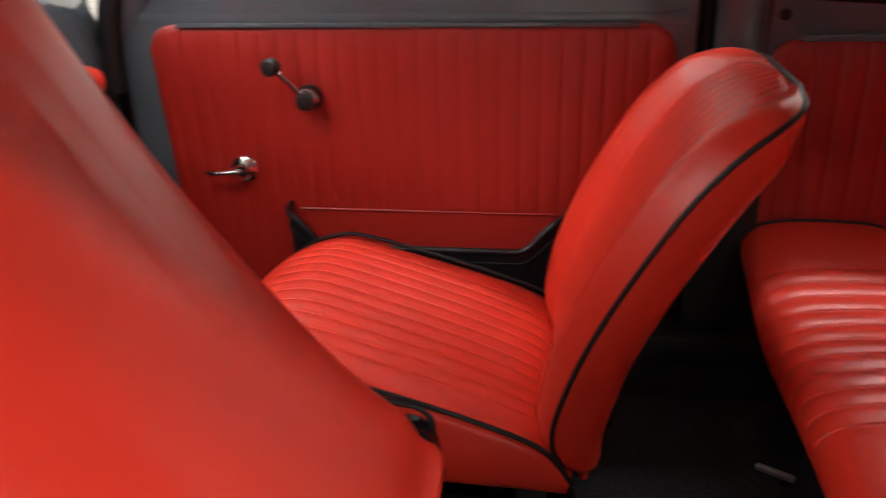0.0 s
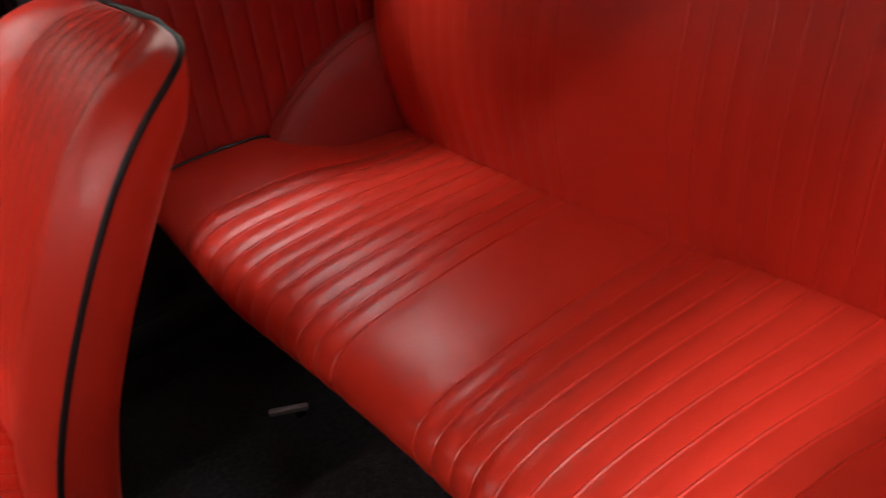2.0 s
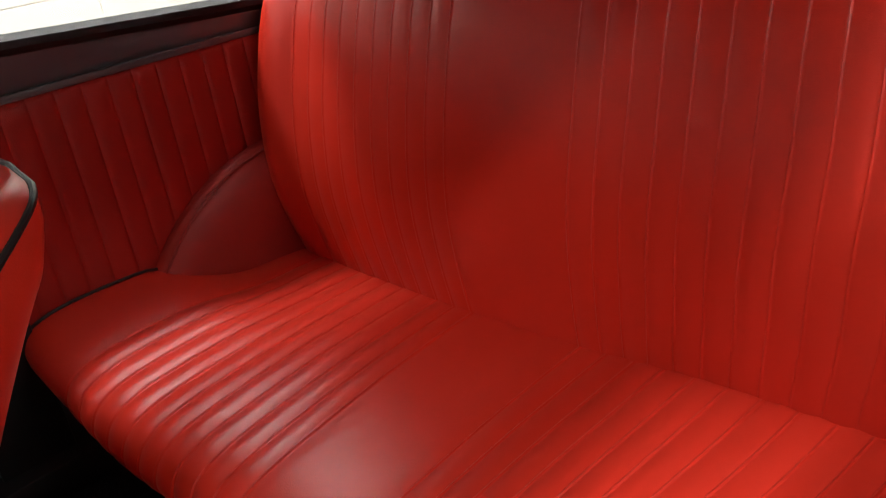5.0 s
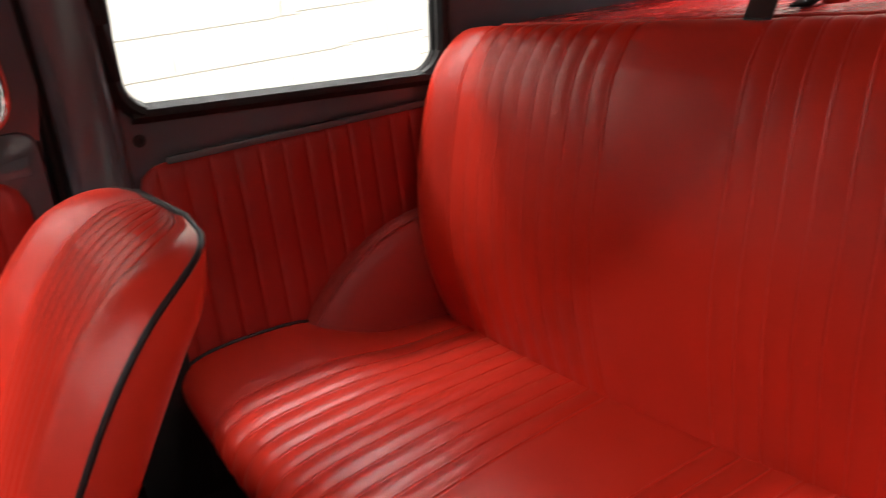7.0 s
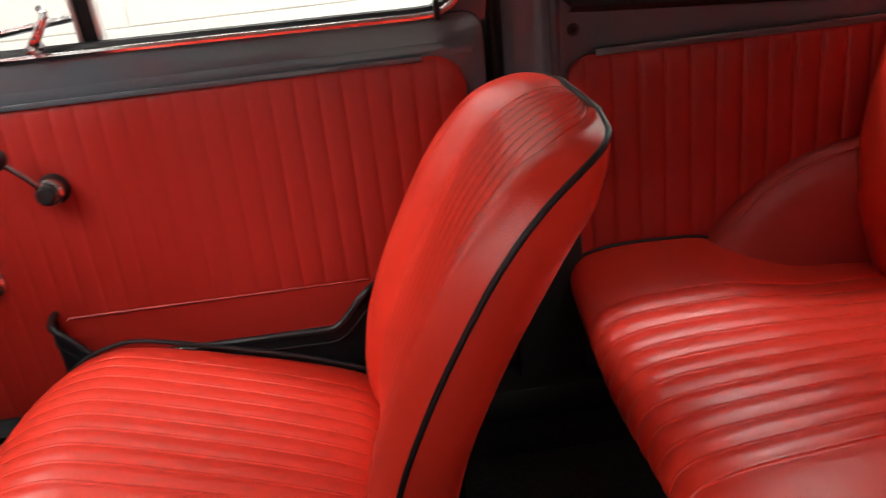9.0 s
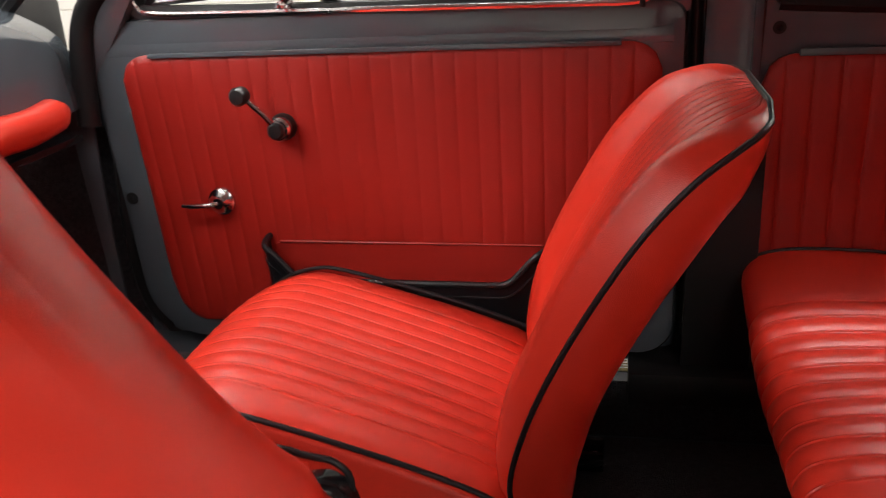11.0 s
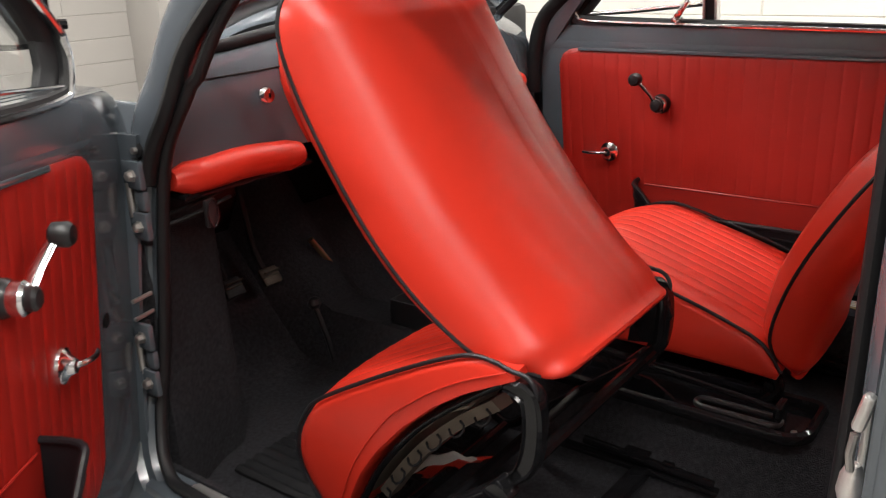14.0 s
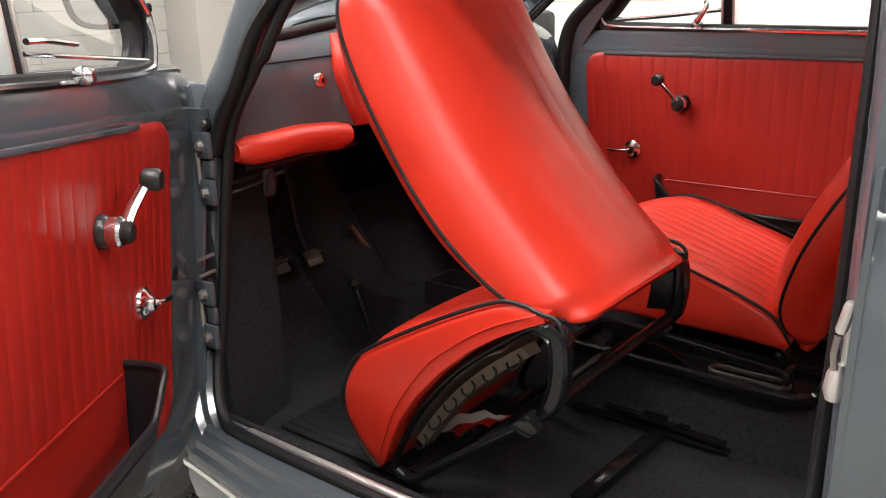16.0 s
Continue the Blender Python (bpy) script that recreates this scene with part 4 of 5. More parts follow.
face = [(-0.800, 1.090), (-0.815, 1.085), (-0.854, 1.084), (-0.889, 1.090), (-0.905, 1.113), (-0.912, 1.162), (-0.903, 1.177), (-0.854, 1.182), (-0.805, 1.178), (-0.792, 1.162), (-0.792, 1.104)]
face = [tuple(p) for p in curve([*face, face[0]], 45)[:-1]]


def on_mirror(y, z, d=0.0, k=1.0):
    y, z = -0.810 + (y + 0.852) * k * 0.86, 1.140 + (z - 1.133) * k * 1.24
    return (-1.037 + 0.4 * (y + 0.810) + d, y, z)


mirror = part("door_mirror", plate(face, lambda y, z: on_mirror(y, z), lambda y, z: on_mirror(y, z, -0.014, 0.9)), BLACK_PLASTIC, near_door, "door mirror in a dark rim", DM)
part("mirror_rim", tube([on_mirror(y, z) for y, z in face], 0.0058, 8, closed=True), BLACK_METAL, mirror, "glossy dark rim", DM)
part("mirror_glass", plate(face, lambda y, z: on_mirror(y, z, 0.002, 0.96), lambda y, z: on_mirror(y, z, 0.005, 0.96)), MIRROR, mirror, "mirror glass", DM, smooth=False)
part("mirror_arm", tube(curve([(-1.022, -0.772, 1.112), (-1.012, -0.762, 1.108), (-1.004, -0.750, 1.106), (-1.000, -0.738, 1.106)], 12), 0.0075, 8), BLACK_METAL, mirror, "black mirror arm", DM)

# roof, rear panel, bulkhead, bonnet
def roof_at(x, y):
    return (x, y, 1.405 - 0.10 * (y / 0.56) ** 2 * 0.4 - 0.05 * ((x - 0.2) / 0.75) ** 2)


xs, ys = [-0.62 + 0.172 * k for k in range(11)], [-0.56 + 0.112 * k for k in range(11)]
part("roof", sheet(roof_at, xs, ys, (0, 0, 0.03)), PAINT, car, "grey painted roof", CAR)
# Unseen lining that works as a reflector inside the car.
part("headlining", sheet(lambda x, y: (x, y, roof_at(x, y)[2] - 0.012), xs, ys, (0, 0, 0.006)), HEADLINING, car, "unseen headlining, pale to bounce light", CAR)
rear_o, rear_i = rounded(-0.56, 0.56, 0.95, 1.36, 0.05, 6), rounded(-0.40, 0.40, 1.08, 1.30, 0.07, 6)
part("rear_panel", ring_plate(rear_o, rear_i, lambda y, z: (1.36 - 0.75 * (z - 1.0), y, z), lambda y, z: (1.40 - 0.75 * (z - 1.0), y, z)), PAINT_IN, car, m=CAR)
part("rear_window", plate(rounded(-0.41, 0.41, 1.07, 1.31, 0.07, 6), lambda y, z: (1.375 - 0.75 * (z - 1.0), y, z), lambda y, z: (1.380 - 0.75 * (z - 1.0), y, z)), GLASS, car, "clear glass", CAR, smooth=False).visible_shadow = False
part("boot_wall", block((0.03, 1.24, 0.80), (0.88, 0, 0.60), 0.004), PAINT_IN, car, m=CAR)
part("floor_pan", block((1.9, 1.34, 0.03), (-0.03, -0.05, 0.222), 0.004), PAINT_IN, car, m=CAR)
part("toe_pan", block((0.5, 0.9, 0.03), (-1.23, 0, 0.222), 0.004), PAINT_IN, car, m=CAR)
part("bulkhead", block((0.03, 1.10, 0.64), (-1.47, 0, 0.52), 0.004), BLACK_METAL, car, "black bulkhead behind the pedals", CAR)
for s in (1, -1):
    part("cowl_side", block((0.28, 0.02, 0.12), (-1.19, s * 0.600, 0.905), 0.006), PAINT_IN, car, "grey cowl side", CAR)
    plan = curve([(-0.984, 0.672), (-0.990, 0.650), (-1.006, 0.612), (-1.035, 0.540), (-1.052, 0.475), (-1.095, 0.440), (-1.20, 0.420), (-1.45, 0.410)], 22)
    part("kick_panel", sheet(lambda p, z: (p[0] - 0.06 * max(0.0, z - 0.40), s * p[1], z), plan, [0.24, 0.27, 0.40, 0.55, 0.70, 0.80], (-0.02, s * 0.012, 0)), CARPET, car, "black carpeted wheel arch in the footwell", CAR)


def bonnet(x, y):
    q = smooth(-x, 1.1, 1.9)
    return (x, y * (1 - 0.30 * q), 0.985 + 0.012 * (1 - (y / 0.5) ** 2) - 0.30 * q - 0.06 * abs(y / 0.52) ** 3)


part("bonnet", sheet(bonnet, [-1.10, -1.2, -1.35, -1.55, -1.8, -2.05, -2.3], [-0.54 + 0.09 * k for k in range(13)], (0, 0, -0.015)), PAINT, car, "glossy grey bonnet", CAR)
screen = [(-0.50, 1.006), (-0.40, 1.036), (-0.28, 1.058), (0.0, 1.074), (0.28, 1.058), (0.40, 1.036), (0.50, 1.006), (0.515, 1.06), (0.47, 1.34), (0.44, 1.36), (-0.44, 1.36), (-0.47, 1.34), (-0.515, 1.06)]


def on_screen(y, z):
    return (-1.03 + (z - 1.04) * 1.32 + 0.08 * (1 - (y / 0.55) ** 2) * -1, y, z)


sloop = curve([*screen, screen[0]], 90)[:-1]
part("windscreen", plate(sloop, lambda y, z: on_screen(y, z), lambda y, z: Vector(on_screen(y, z)) + Vector((-0.003, 0, 0.004))), GLASS, car, "clear glass windscreen", CAR, smooth=False).visible_shadow = False
part("windscreen_seal", tube([on_screen(y, z) for y, z in sloop], 0.014, 8, closed=True), RUBBER, car, "black rubber windscreen seal", CAR)

wiper = part("wiper_arm", tube(curve([(-1.066, -0.330, 1.062), (-1.052, -0.300, 1.080), (-1.036, -0.235, 1.102), (-1.016, -0.150, 1.128)], 14), lambda q: 0.0050 - 0.002 * q, 8, flat=0.6), ALUMINIUM, car, "bright metal wiper arm", CAR)
part("wiper_blade", tube(curve([(-1.050, -0.250, 1.080), (-1.022, -0.150, 1.112), (-0.992, -0.040, 1.138)], 10), 0.0036, 6), RUBBER, wiper, "black rubber wiper blade", CAR)

part("boot_lid", sheet(lambda x, y: (x, y, 0.985 - 0.46 * smooth(x, 1.15, 2.0) - 0.06 * (y / 0.6) ** 2), [1.12 + 0.07 * k for k in range(11)], [-0.63 + 0.105 * k for k in range(13)], (0, 0, -0.012)), PAINT, car, "grey painted boot lid", CAR)
part("rear_apron", block((0.04, 1.28, 0.46), (1.80, 0, 0.46), 0.015), PAINT, car, "grey painted tail panel", CAR)
part("front_panel", block((0.05, 1.30, 0.46), (-2.26, 0, 0.50), 0.02), PAINT, car, "grey painted nose panel", CAR)

# wheels
for wx, s in ((-1.36, -1), (-1.36, 1), (0.80, -1), (0.80, 1)):
    up = Matrix.Translation((wx, s * 0.615, 0.29)) @ Matrix.Rotation(radians(90), 4, "X")
    tyre = lathe([(0.19, -0.06), (0.235, -0.07), (0.275, -0.066), (0.288, -0.05), (0.288, 0.05), (0.275, 0.066), (0.235, 0.07), (0.19, 0.06), (0.19, -0.06)], m=up, n=48)
    for k in range(60):
        for w in (-0.034, 0.0, 0.034):
            spot = up @ Matrix.Rotation(2 * math.pi * (k + (0.5 if w == 0 else 0)) / 60, 4, "Z") @ Matrix.Translation((0.288, 0, w))
            lug = block((0.010, 0.020, 0.026), (0, 0, 0), 0)
            lug.transform(spot)
            join(tyre, lug)
    wheel = part("wheel", tyre, RUBBER, car, "black treaded tyre", CAR, smooth=False)
    part("rim", lathe([(0.0, -0.02), (0.06, -0.03), (0.10, -0.02), (0.15, 0.0), (0.185, 0.03), (0.19, 0.06), (0.19, -0.055), (0.0, -0.055)], m=up, n=32), STEEL, wheel, "steel rim")

# ---- dashboard ----
dash = thing("dashboard", "grey painted steel dashboard with red padded shelf edge", "dashboard", (-1.0, 0, 0.80))
D = Matrix.Translation((1.0, 0, -0.80))


def dash_face(y, w):
    x, z = curve([(-0.945, 0.855), (-0.950, 0.90), (-0.958, 0.96), (-0.972, 1.005), (-1.0, 1.034), (-1.07, 1.024)], 12)[w]
    return (x - 0.05 * (abs(y) / 0.6) ** 4, y * (1 - 0.16 * smooth(w, 4, 9)), z + 0.048 * max(0.0, 1 - (y / 0.53) ** 2) * smooth(w, 4, 11))


part("dash_panel", sheet(dash_face, [-0.60 + 0.05 * k for k in range(25)], range(12), (-0.012, 0, -0.004)), PAINT, dash, "glossy grey dash panel", D)
for s in (-1, 1):
    pad = [(-0.935 - 0.03 * (a - 0.34) / 0.26, s * a, (0.846 if s < 0 else 0.868) + 0.003 * math.sin(a * 30)) for a in [(0.355 + 0.0265 * k) if s < 0 else (0.20 + 0.0262 * k) for k in range(11)]]
    part("shelf_padding", tube(pad, lambda q: 0.030 * min(1.0, 0.75 + 6 * q, 0.6 + 6 * (1 - q)), 14, flat=0.95), VINYL, dash, "red padded vinyl roll", D)
    part("parcel_shelf", block((0.26, 0.30, 0.012), (-1.08, s * (0.46 if s < 0 else 0.36), 0.815), 0.003), BLACK_METAL, dash, m=D)
    if s < 0:
        lock = part("lid_lock", lathe([(0.0, 0), (0.016, 0), (0.016, 0.006), (0.012, 0.012), (0.0, 0.013)], (-0.956, -0.408, 0.956), Matrix.Rotation(radians(90), 4, "Y"), 18), CHROME, dash, "chrome lock button", D)
        part("lock_slot", block((0.003, 0.004, 0.010), (-0.9425, -0.408, 0.956), 0.001), BLACK_METAL, lock, m=D)
def centre_cover(y, w):
    e = abs(y + 0.125) / 0.275
    pad = 0.036 * max(0.0, 1 - e ** 8) ** 0.5 * min(1.0, 0.35 + 0.5 * w, 0.35 + 0.5 * (8 - w))
    return Vector(dash_face(y * (0.318 + 0.062 * w / 7) / 0.4, w)) + Vector((pad, 0, 0))


cover_ys = [-0.125 + 0.275 * math.sin(math.pi / 2 * k / 16) for k in range(-16, 17)]
centre = part("centre_panel", sheet(centre_cover, cover_ys, range(9), (-0.01, 0, -0.002)), VINYL, dash, "red covered centre panel", D)
part("dash_top_seal", tube([Vector(dash_face(-0.56 + 0.056 * k, 9)) + Vector((0.004, 0, 0.006)) for k in range(21)], 0.012, 10), RUBBER, dash, "black rubber dash top seal", D)
for z in (0.905, 0.965):
    part("panel_screw", lathe([(0.0, 0), (0.007, 0), (0.007, 0.003), (0.0, 0.004)], (-0.915, -0.318, z), Matrix.Rotation(radians(90), 4, "Y"), 12), RUBBER, centre, "dark screw", D)
part("lid_seam", tube([Vector(dash_face(-0.545 + 0.018 * k, 6)) + Vector((0.0006, 0, 0.0004)) for k in range(16)], 0.0018, 6), RUBBER, dash, "dark seam of the glovebox lid", D)
part("scuttle_corner", block((0.05, 0.22, 0.13), (-1.075, 0.565, 0.985), 0.02), RUBBER, dash, "black rubber windscreen corner", D)
pull = part("bonnet_pull", block((0.012, 0.024, 0.050), (-0.93, -0.578, 0.785), 0.006), BLACK_PLASTIC, dash, "dark pull handle", D)
part("pull_rim", tube([(-0.923, -0.578 + 0.011 * math.cos(a), 0.785 + 0.024 * math.sin(a)) for a in [0.35 * k for k in range(18)]], 0.0016, 6, closed=True), BLACK_METAL, pull, "dark rim", D)
for dz in (0.0, 0.018):
    part("under_cable", tube(curve([(-1.02, -0.62, 0.755 + dz), (-0.99, -0.57, 0.770 + dz), (-0.97, -0.50, 0.790 + dz)], 8), 0.004, 6), RUBBER, dash, "dark cable", D)

# ---- floor ----
def carpet_z(x, y):
    t = 0.115 * (1 - smooth(abs(y), 0.07, 0.13))
    toe = 0.30 * max(0.0, (-1.20 - x) / 0.25) ** 1.2
    return 0.245 + max(t, 0) + toe + 0.004 * noise.noise(Vector((x * 9, y * 9, 0)))


cxs = [-1.45 + 0.045 * k for k in range(42)]
cys = [-0.712 + 0.0363 * k for k in range(36)]
carpet = solo("carpet", sheet(lambda x, y: (x, y, carpet_z(x, y)), cxs, cys, (0, 0, -0.012)), CARPET, "black loop pile carpet on the car floor", "carpet")
mat = solo("floor_mat", sheet(lambda x, y: (x, y, 0.255 + 0.003 * math.sin(y * 260)), [-0.98, -0.9, -0.75, -0.66], [-0.56 + 0.004 * k for k in range(101)], (0, 0, -0.006)), RUBBER, "ribbed black rubber floor mat", "floor mat")
solo("seat_box", block((0.03, 1.15, 0.16), (0.300, 0, 0.325), 0.004), CARPET, "black carpeted riser under the rear bench", "seat base")

# seat runners
def runner_set(y0, x0, x1, z0):
    t = thing("seat_runner", "black steel seat runner bolted to the floor", "seat runner", ((x0 + x1) / 2, y0, z0), group="seat runners")
    L = Matrix.Translation((-(x0 + x1) / 2, -y0, -0.25))
    part("channel", block((x1 - x0, 0.055, 0.014), ((x0 + x1) / 2, y0, 0.262), 0.004), BLACK_METAL, t, m=L)
    for d in (-0.022, 0.022):
        part("channel_lip", block((x1 - x0, 0.010, 0.022), ((x0 + x1) / 2, y0 + d, 0.280), 0.003), BLACK_METAL, t, m=L)
    part("slide_rod", tube([(x0 + 0.03, y0, 0.292), (x1 - 0.10, y0, 0.288)], 0.006, 8), STEEL, t, "worn steel slide rod", L)
    part("end_stop", block((0.012, 0.05, 0.04), (x1 - 0.05, y0, 0.285), 0.003), BLACK_METAL, t, m=L)
    part("bolt", lathe([(0, 0), (0.008, 0), (0.008, 0.005), (0, 0.006)], (x1 - 0.015, y0, 0.269), None, 6), STEEL, t, m=L)


runner_set(0.46, -0.60, -0.06, 0.25)
platform = thing("seat_platform", "black pressed steel seat rail tray on the tunnel", "seat rail", (-0.30, -0.03, 0.362))
deck = rounded(-0.26, 0.245, -0.062, 0.085, (0.02, 0.045, 0.02, 0.02), 6)
part("tray_deck", plate(deck, lambda x, y: (x, y, 0.0), lambda x, y: (x, y, 0.006)), BLACK_METAL, platform)
part("tray_rim", tube([(x, y, 0.014) for x, y in deck], 0.010, 8, closed=True, flat=1.3), BLACK_METAL, platform, "rolled black rim")
slot = rounded(0.045, 0.195, -0.045, -0.012, 0.016, 6)
part("raised_loop", tube([(x, y, 0.024) for x, y in slot], 0.006, 8, closed=True), BLACK_PLASTIC, platform)
part("upright_bracket", block((0.014, 0.05, 0.052), (0.190, -0.015, 0.030), 0.004), BLACK_METAL, platform)
part("side_bracket", plate([(-0.20, 0.0), (0.0, 0.0), (-0.05, 0.030), (-0.17, 0.042)], lambda x, z: (x, -0.020, z + 0.006), lambda x, z: (x, -0.012, z + 0.006)), BLACK_METAL, platform)
part("diagonal_rod", tube([(-0.20, 0.010, 0.060), (0.19, -0.030, 0.050)], 0.006, 8), BLACK_METAL, platform, "black slide rod")
part("rod_collar", tube([(-0.13, 0.003, 0.059), (-0.11, 0.001, 0.0585)], 0.009, 8), BLACK_METAL, platform)
part("bolt", lathe([(0, 0), (0.006, 0), (0.006, 0.004), (0, 0.005)], (0.218, -0.02, 0.006), None, 6), STEEL, platform, "small steel bolt")
rail = thing("slide_rail", "slim black steel slide rail on the carpet", "seat rail", (-0.32, -0.128, 0.247), group="seat runners")
part("rail_foot", block((0.34, 0.030, 0.010), (-0.03, 0.0, 0.008), 0.003), BLACK_METAL, rail)
part("rail_tube", tube([(-0.13, 0.006, 0.024), (0.13, -0.005, 0.022)], 0.009, 10), BLACK_METAL, rail)
part("rail_rod", tube([(-0.12, 0.024, 0.022), (0.02, 0.018, 0.022)], 0.006, 8), STEEL, rail, "worn steel rod")
part("rail_bracket", block((0.05, 0.04, 0.006), (-0.02, 0.0, 0.033), 0.002), BLACK_METAL, rail, "scuffed steel bracket")
part("rail_clip", block((0.022, 0.012, 0.008), (0.045, -0.002, 0.033), 0.002), BLACK_METAL, rail)
tie = thing("seat_cross_rail", "flat black steel cross bar on the carpet", "seat rail", (-0.327, -0.30, 0.252))
part("cross_bar", block((0.032, 0.30, 0.010), (0, 0, 0.012), 0.003, Matrix.Rotation(radians(-3), 4, "Z")), BLACK_METAL, tie)
part("bar_flange", block((0.005, 0.29, 0.018), (0.0175, 0, 0.015), 0.002, Matrix.Rotation(radians(-3), 4, "Z")), BLACK_METAL, tie, "worn bar edge")

# pedals and levers
for y, z in ((-0.258, 0.462), (-0.141, 0.453)):
    pedal = thing("pedal", "worn ribbed dark foot pedal with slim arm", "pedal", (-1.3, y, z), group="pedals")
    lean = Matrix.Rotation(radians(-35), 4, "Y")
    pad = part("pedal_pad", block((0.012, 0.056, 0.046), (0, 0, 0), 0.008, lean), BRASS_DARK if y > -0.2 else RUBBER, pedal, "worn brownish pad" if y > -0.2 else "worn black rubber pad")
    for k in (-1, 0, 1):
        part("pad_rib", block((0.004, 0.050, 0.005), (0.0065 * 0.82 + 0.0085 * k * 0.57, 0, 0.0065 * 0.57 + 0.0135 * k), 0.0015, lean), BRASS_DARK, pad)
    part("pedal_arm", tube(curve([(-0.01, 0, -0.005), (-0.05, 0, 0.06), (-0.07, 0, 0.15), (-0.10, 0, 0.30)], 10), 0.009, 8), RUBBER, pedal)
lever = thing("hand_brake", "worn metal hand brake lever beside the tunnel", "lever", (-1.28, 0.075, 0.40))
part("brake_lever", tube([(0.0, 0.0, 0.0), (-0.02, -0.07, 0.105)], 0.008, 8), BRASS, lever, "worn brass-coloured lever")
part("lever_grip", tube([(0.05, 0.03, -0.07), (0.0, 0.0, 0.0)], 0.011, 8), RUBBER, lever)
gear = thing("gear_lever", "dark gear lever with round black knob", "gear lever", (-1.13, -0.115, 0.262))
part("lever_rod", tube(curve([(0.0, 0, 0), (-0.02, 0.003, 0.05), (-0.06, 0.012, 0.115)], 10), 0.007, 8), RUBBER, gear)
part("lever_knob", lathe([(0, -0.016), (0.012, -0.012), (0.017, 0), (0.012, 0.013), (0, 0.017)], (-0.066, 0.014, 0.128), None, 16), BLACK_PLASTIC, gear)
tray = thing("tunnel_tray", "open black tray on the tunnel", "tray", (-0.93, 0.012, 0.362))
part("tray_shell", ring_plate(rounded(-0.075, 0.075, -0.055, 0.055, 0.006, 3), rounded(-0.069, 0.069, -0.049, 0.049, 0.005, 3), lambda x, y: (x, y, 0.0), lambda x, y: (x, y, 0.058)), BLACK_PLASTIC, tray)
part("tray_floor", block((0.138, 0.098, 0.006), (0, 0, 0.004), 0.001), BLACK_PLASTIC, tray)
clip = thing("seat_catch", "small dark metal catch lying on the carpet", "catch", (0.195, 0.312, 0.250))
part("catch_bar", block((0.062, 0.012, 0.010), (0, 0, 0.02), 0.003, Matrix.Rotation(radians(-30), 4, "Z")), STEEL, clip, "worn steel bar")
part("catch_foot", block((0.016, 0.010, 0.024), (0.018, 0, 0.008), 0.003), BLACK_METAL, clip)

# ---- rear side trim, wheel arches, parcel shelf ----
RU0, RU1, RZ0, RZ1 = 0.168, 0.90, 0.48, 0.912
R_FLUTES = [(RU0 + 0.035, RU1 - 0.02, 0.0413)]


def rear_trim(s):
    t = thing("side_trim_panel", "red fluted vinyl trim panel beside the rear bench", "trim panel", (0.5, s * 0.61, RZ0), group="rear side trims")

    def face(x, w):
        d = 0.05 - math.sqrt(max(0, 0.05 ** 2 - max(0, 0.05 - (x - RU0)) ** 2))
        z = RZ0 + (RZ1 - d - RZ0) * w
        e = min(x - RU0, RZ1 - d - z + 0.002)
        n = 0.004 + 0.008 * smooth(e, -0.002, 0.014) - pleat(x, R_FLUTES, 0.0020, 0.003) * smooth(e, 0, 0.014)
        return (x - 0.5, -s * n, z - RZ0)
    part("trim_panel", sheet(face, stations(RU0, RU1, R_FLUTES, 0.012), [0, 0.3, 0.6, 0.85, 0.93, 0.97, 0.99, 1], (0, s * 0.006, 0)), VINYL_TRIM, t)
    part("trim_strip", block((0.66, 0.006, 0.012), (0.05, -s * 0.009, 0.915 - RZ0), 0.002), PAINT_IN, t, "grey metal retaining strip")
    a = thing("wheel_arch_cover", "smooth dull red vinyl wheel arch cover", "wheel arch", (0.675, s * 0.600, 0.382), group="wheel arches")

    rings = []
    for k in range(25):
        ang = math.pi * k / 24
        c, v = math.cos(ang), math.sin(ang)
        prof = [(0.352, 0.0), (0.351, 0.010), (0.346, 0.019), (0.334, 0.028), (0.308, 0.036), (0.23, 0.044), (0.0, 0.048)]
        rings.append([(-r * c, -s * n, r * v) for r, n in prof])
    part("arch_cover", loft(rings, ring_closed=False), VINYL_ARCH, a)
    seam = [(-0.342 * math.cos(math.pi * k / 24), -s * 0.024, 0.342 * math.sin(math.pi * k / 24)) for k in range(2, 20)]
    part("arch_seam", tube(seam, 0.0022, 6), VINYL_ARCH, a)


for s in (1, -1):
    rear_trim(s)
shelf = solo("parcel_shelf_cover", sheet(lambda x, y: (x, y, 1.030 + 0.002 * noise.noise(Vector((x * 12, y * 5, 3)))), [0.80 + 0.05 * k for k in range(11)], [-0.56 + 0.07 * k for k in range(17)], (0, 0, -0.02)), VINYL_SHELF, "red vinyl parcel shelf behind the bench", "parcel shelf")
belt = thing("seat_belt", "black webbing seat belt with a metal buckle", "seat belt", (0.86, -0.02, 1.033))
loop = curve([(-0.094, -0.020, 0.002), (-0.06, -0.012, 0.030), (0.01, 0.010, 0.050), (0.07, 0.030, 0.034), (0.138, 0.055, 0.002)], 18)
part("strap", sheet(lambda i, w: Vector(loop[i]) + Vector((0.006 * w, 0.044 * (w - 0.5), 0)), range(18), [0, 0.5, 1], (0, 0, 0.003)), WEBBING, belt)
buckle = part("belt_buckle", block((0.046, 0.030, 0.012), (0.018, -0.034, 0.022), 0.004, Matrix.Rotation(radians(-25), 4, "Z")), CHROME, belt, "chrome buckle")
part("buckle_tongue", lathe([(0, -0.005), (0.015, -0.005), (0.018, 0), (0.015, 0.005), (0, 0.005)], (0.008, -0.060, 0.014), None, 14), CHROME, buckle)
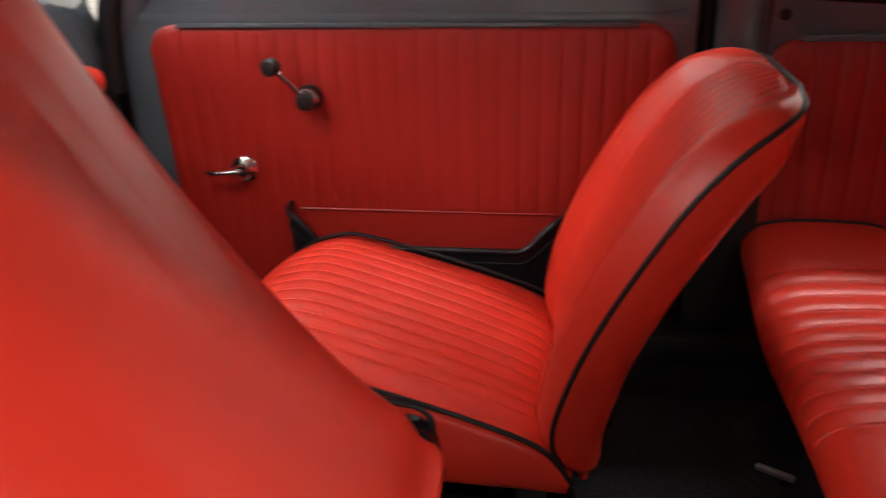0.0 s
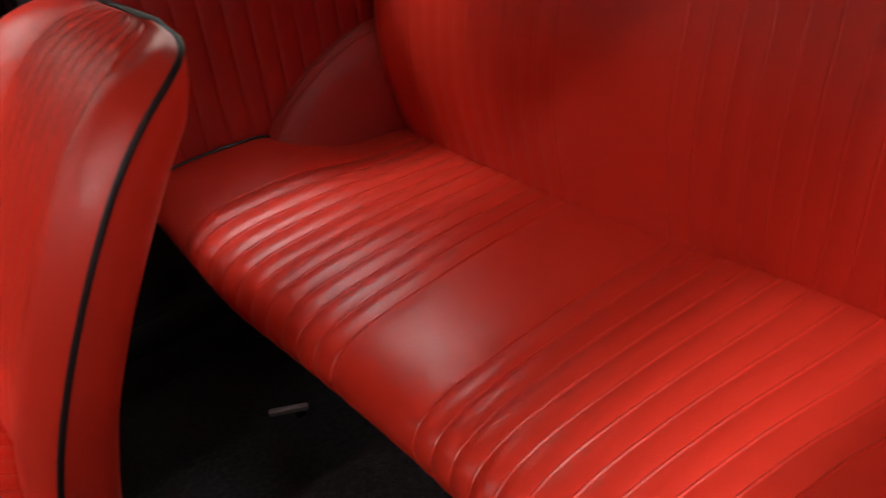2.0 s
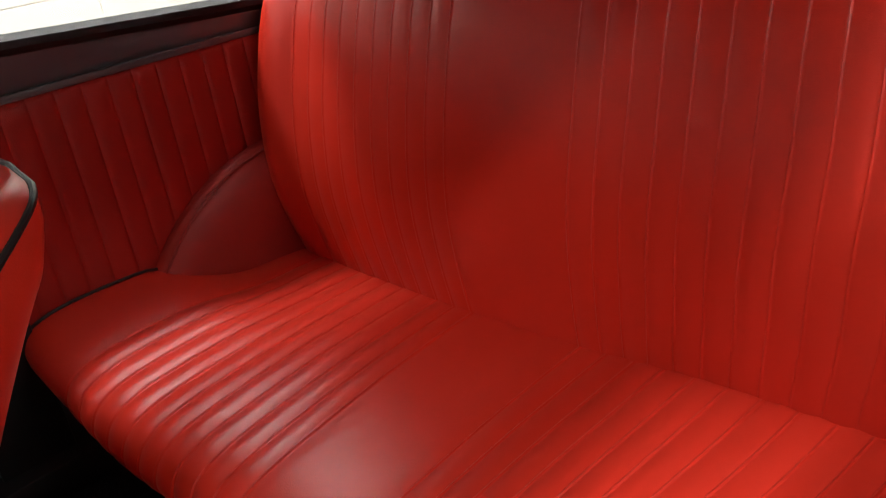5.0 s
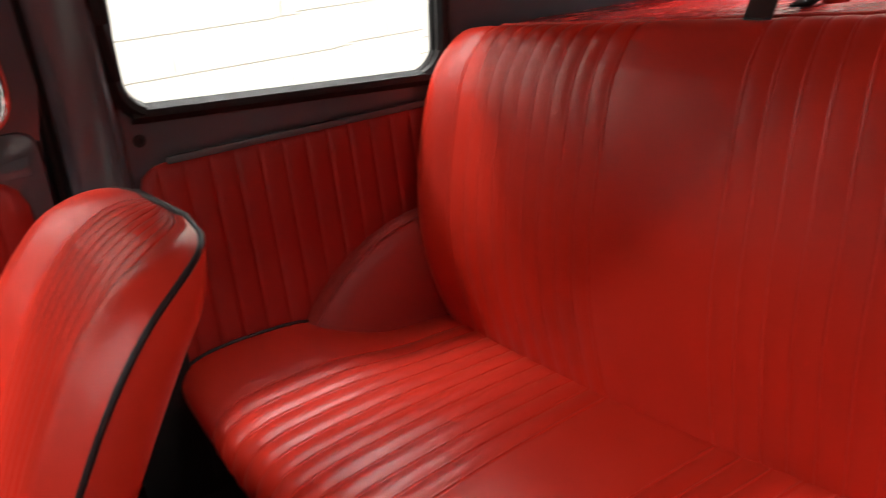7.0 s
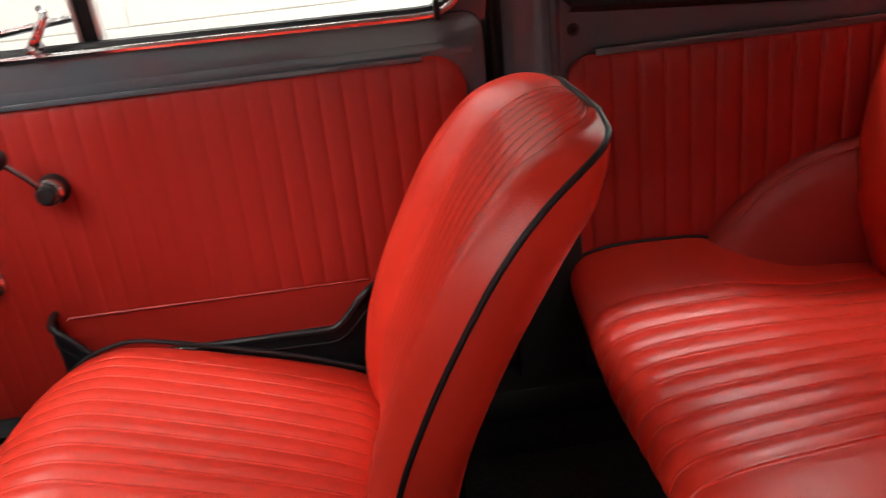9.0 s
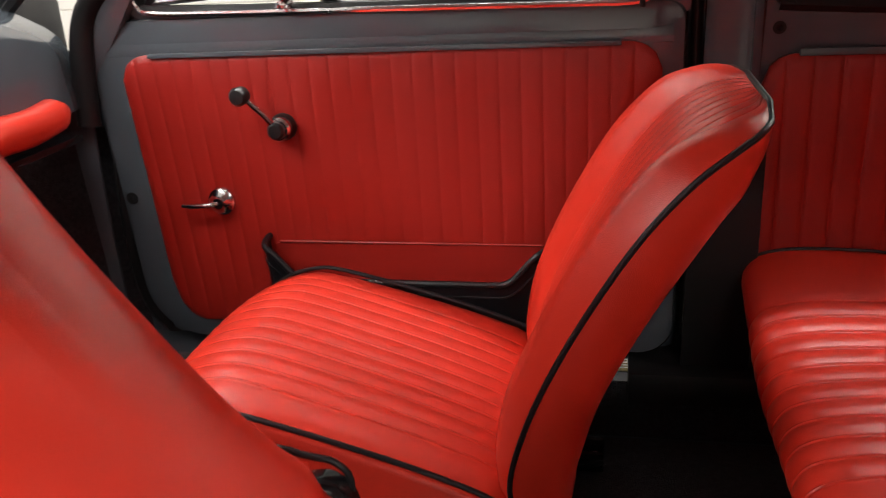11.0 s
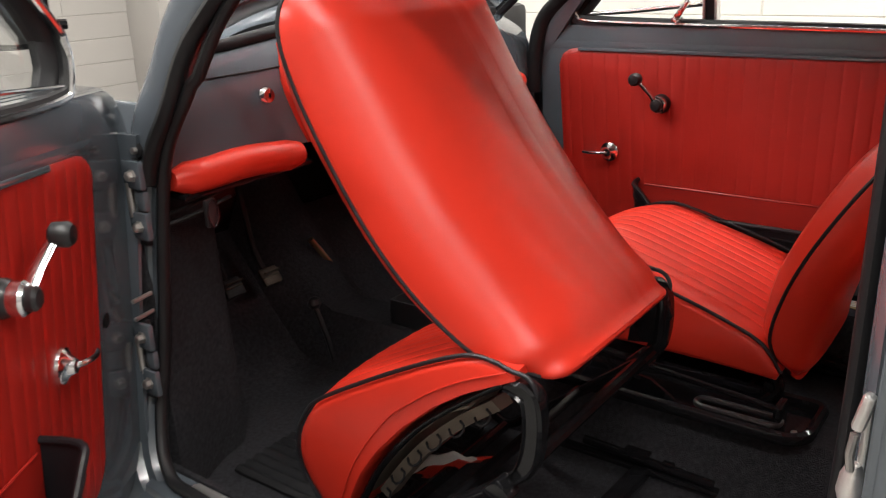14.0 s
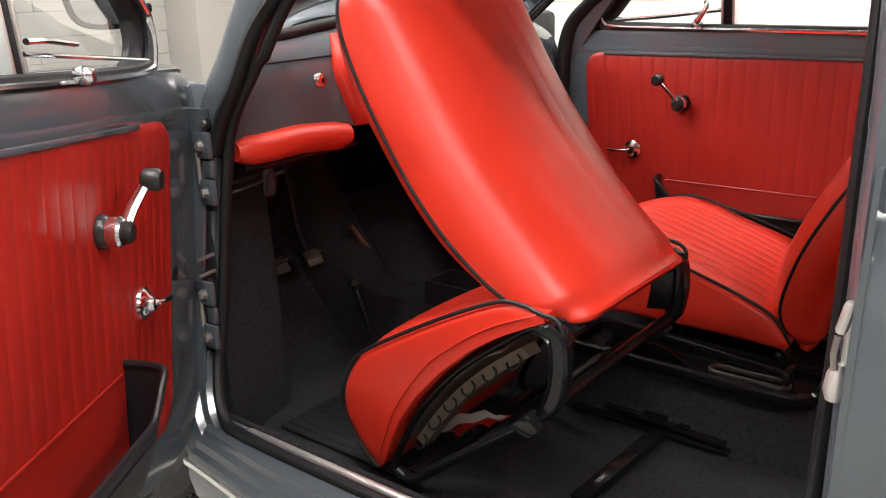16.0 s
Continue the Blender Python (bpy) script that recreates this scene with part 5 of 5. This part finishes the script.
part("second_strap", sheet(lambda x, w: (x, -0.03 + 0.03 * w - 0.3 * x, 0.006 + 0.02 * math.sin(max(0, x) * 20)), [0.02 * k for k in range(8)], [0, 0.5, 1], (0, 0, 0.003)), WEBBING, belt)

# ---- the showroom round the car ----
X0, X1, Y0, Y1, H = -6.5, 5.0, -8.0, 3.55, 3.4
tagged(solo("floor", block((X1 - X0, Y1 - Y0, 0.1), ((X0 + X1) / 2, (Y0 + Y1) / 2, -0.05), 0), CONCRETE, "grey concrete showroom floor", "floor"), kind="structure")
tagged(solo("ceiling", block((X1 - X0, Y1 - Y0, 0.1), ((X0 + X1) / 2, (Y0 + Y1) / 2, H + 0.05), 0), CEILING, "white painted ceiling", "ceiling"), kind="structure")
walls = {}
for name, size, at in (("wall_north", (X1 - X0, 0.2, H), ((X0 + X1) / 2, Y1 + 0.1, H / 2)), ("wall_south", (X1 - X0, 0.2, H), ((X0 + X1) / 2, Y0 - 0.1, H / 2)),
                       ("wall_west", (0.2, Y1 - Y0, H), (X0 - 0.1, (Y0 + Y1) / 2, H / 2)), ("wall_east", (0.2, Y1 - Y0, H), (X1 + 0.1, (Y0 + Y1) / 2, H / 2))):
    # The south wall is unseen; its pale cream is chosen to bounce light back.
    walls[name] = tagged(solo(name, block(size, at, 0), WALL if name == "wall_south" else DULL_WALL if name == "wall_east" else DIM_CREAM_WALL if name == "wall_west" else MORTAR, "dull grey painted wall" if name == "wall_east" else "cream painted blockwork wall", "wall"), kind="structure")
# Invented fittings above the added lamps; none of them is in view.
for lx, ly, watts in ADDED_LAMP_SPOTS:
    lamp = thing("added_ceiling_light", "unseen white ceiling light added to light the car", "ceiling light", (lx, ly, H), group="ceiling lights")
    part("light_body", block((2.4, 0.34, 0.05), (0, 0, -0.025), 0.01), CEILING, lamp)
    for d in (-0.08, 0.08):
        part("light_tube", tube([(-1.15, d, -0.062), (1.15, d, -0.062)], 0.013, 10), TUBE, lamp, "glowing tube")

# wall blocks: painted blockwork with recessed joints
BW, BH = 1.2, 0.20
blk = finish("wall_block", block((BW - 0.005, 0.014, BH - 0.005), (0, 0, 0), 0.004, seg=1), WALL)


# West wall blocks in the dimmed copy of the cream paint.
dim_blk = finish("wall_block", block((BW - 0.005, 0.014, BH - 0.005), (0, 0, 0), 0.004, seg=1), DIM_CREAM_WALL)


def lay(wall, along, fixed, lo, hi, z_hi, turn):
    base = Matrix.Translation(-wall.location)
    rows = int(z_hi / BH)
    for r in range(rows):
        k0 = 0.0 if r % 2 else -BW / 2
        n = int((hi - lo) / BW) + 1
        for k in range(n):
            c = lo + k0 + BW * (k + 0.5)
            if c - BW / 2 < lo - 0.01 or c + BW / 2 > hi + 0.01:
                continue
            ob = new("wall_block", blk if along == "x" else dim_blk)
            ob.parent = wall
            at = (c, fixed, BH * (r + 0.5)) if along == "x" else (fixed, c, BH * (r + 0.5))
            ob.matrix_local = base @ pose(*at, 0, 0, turn)


lay(walls["wall_north"], "x", Y1 + 0.0, -6.65, 5.0, 3.2, 0)
lay(walls["wall_west"], "y", X0 + 0.0, -5.3, 3.7, 3.2, 90)
pillar = tagged(solo("corner_column", block((0.45, 0.45, H), (X0 + 0.225, Y1 - 0.225, H / 2), 0.006), DIM_CREAM_WALL, "smooth cream painted corner column", "column"), kind="structure")
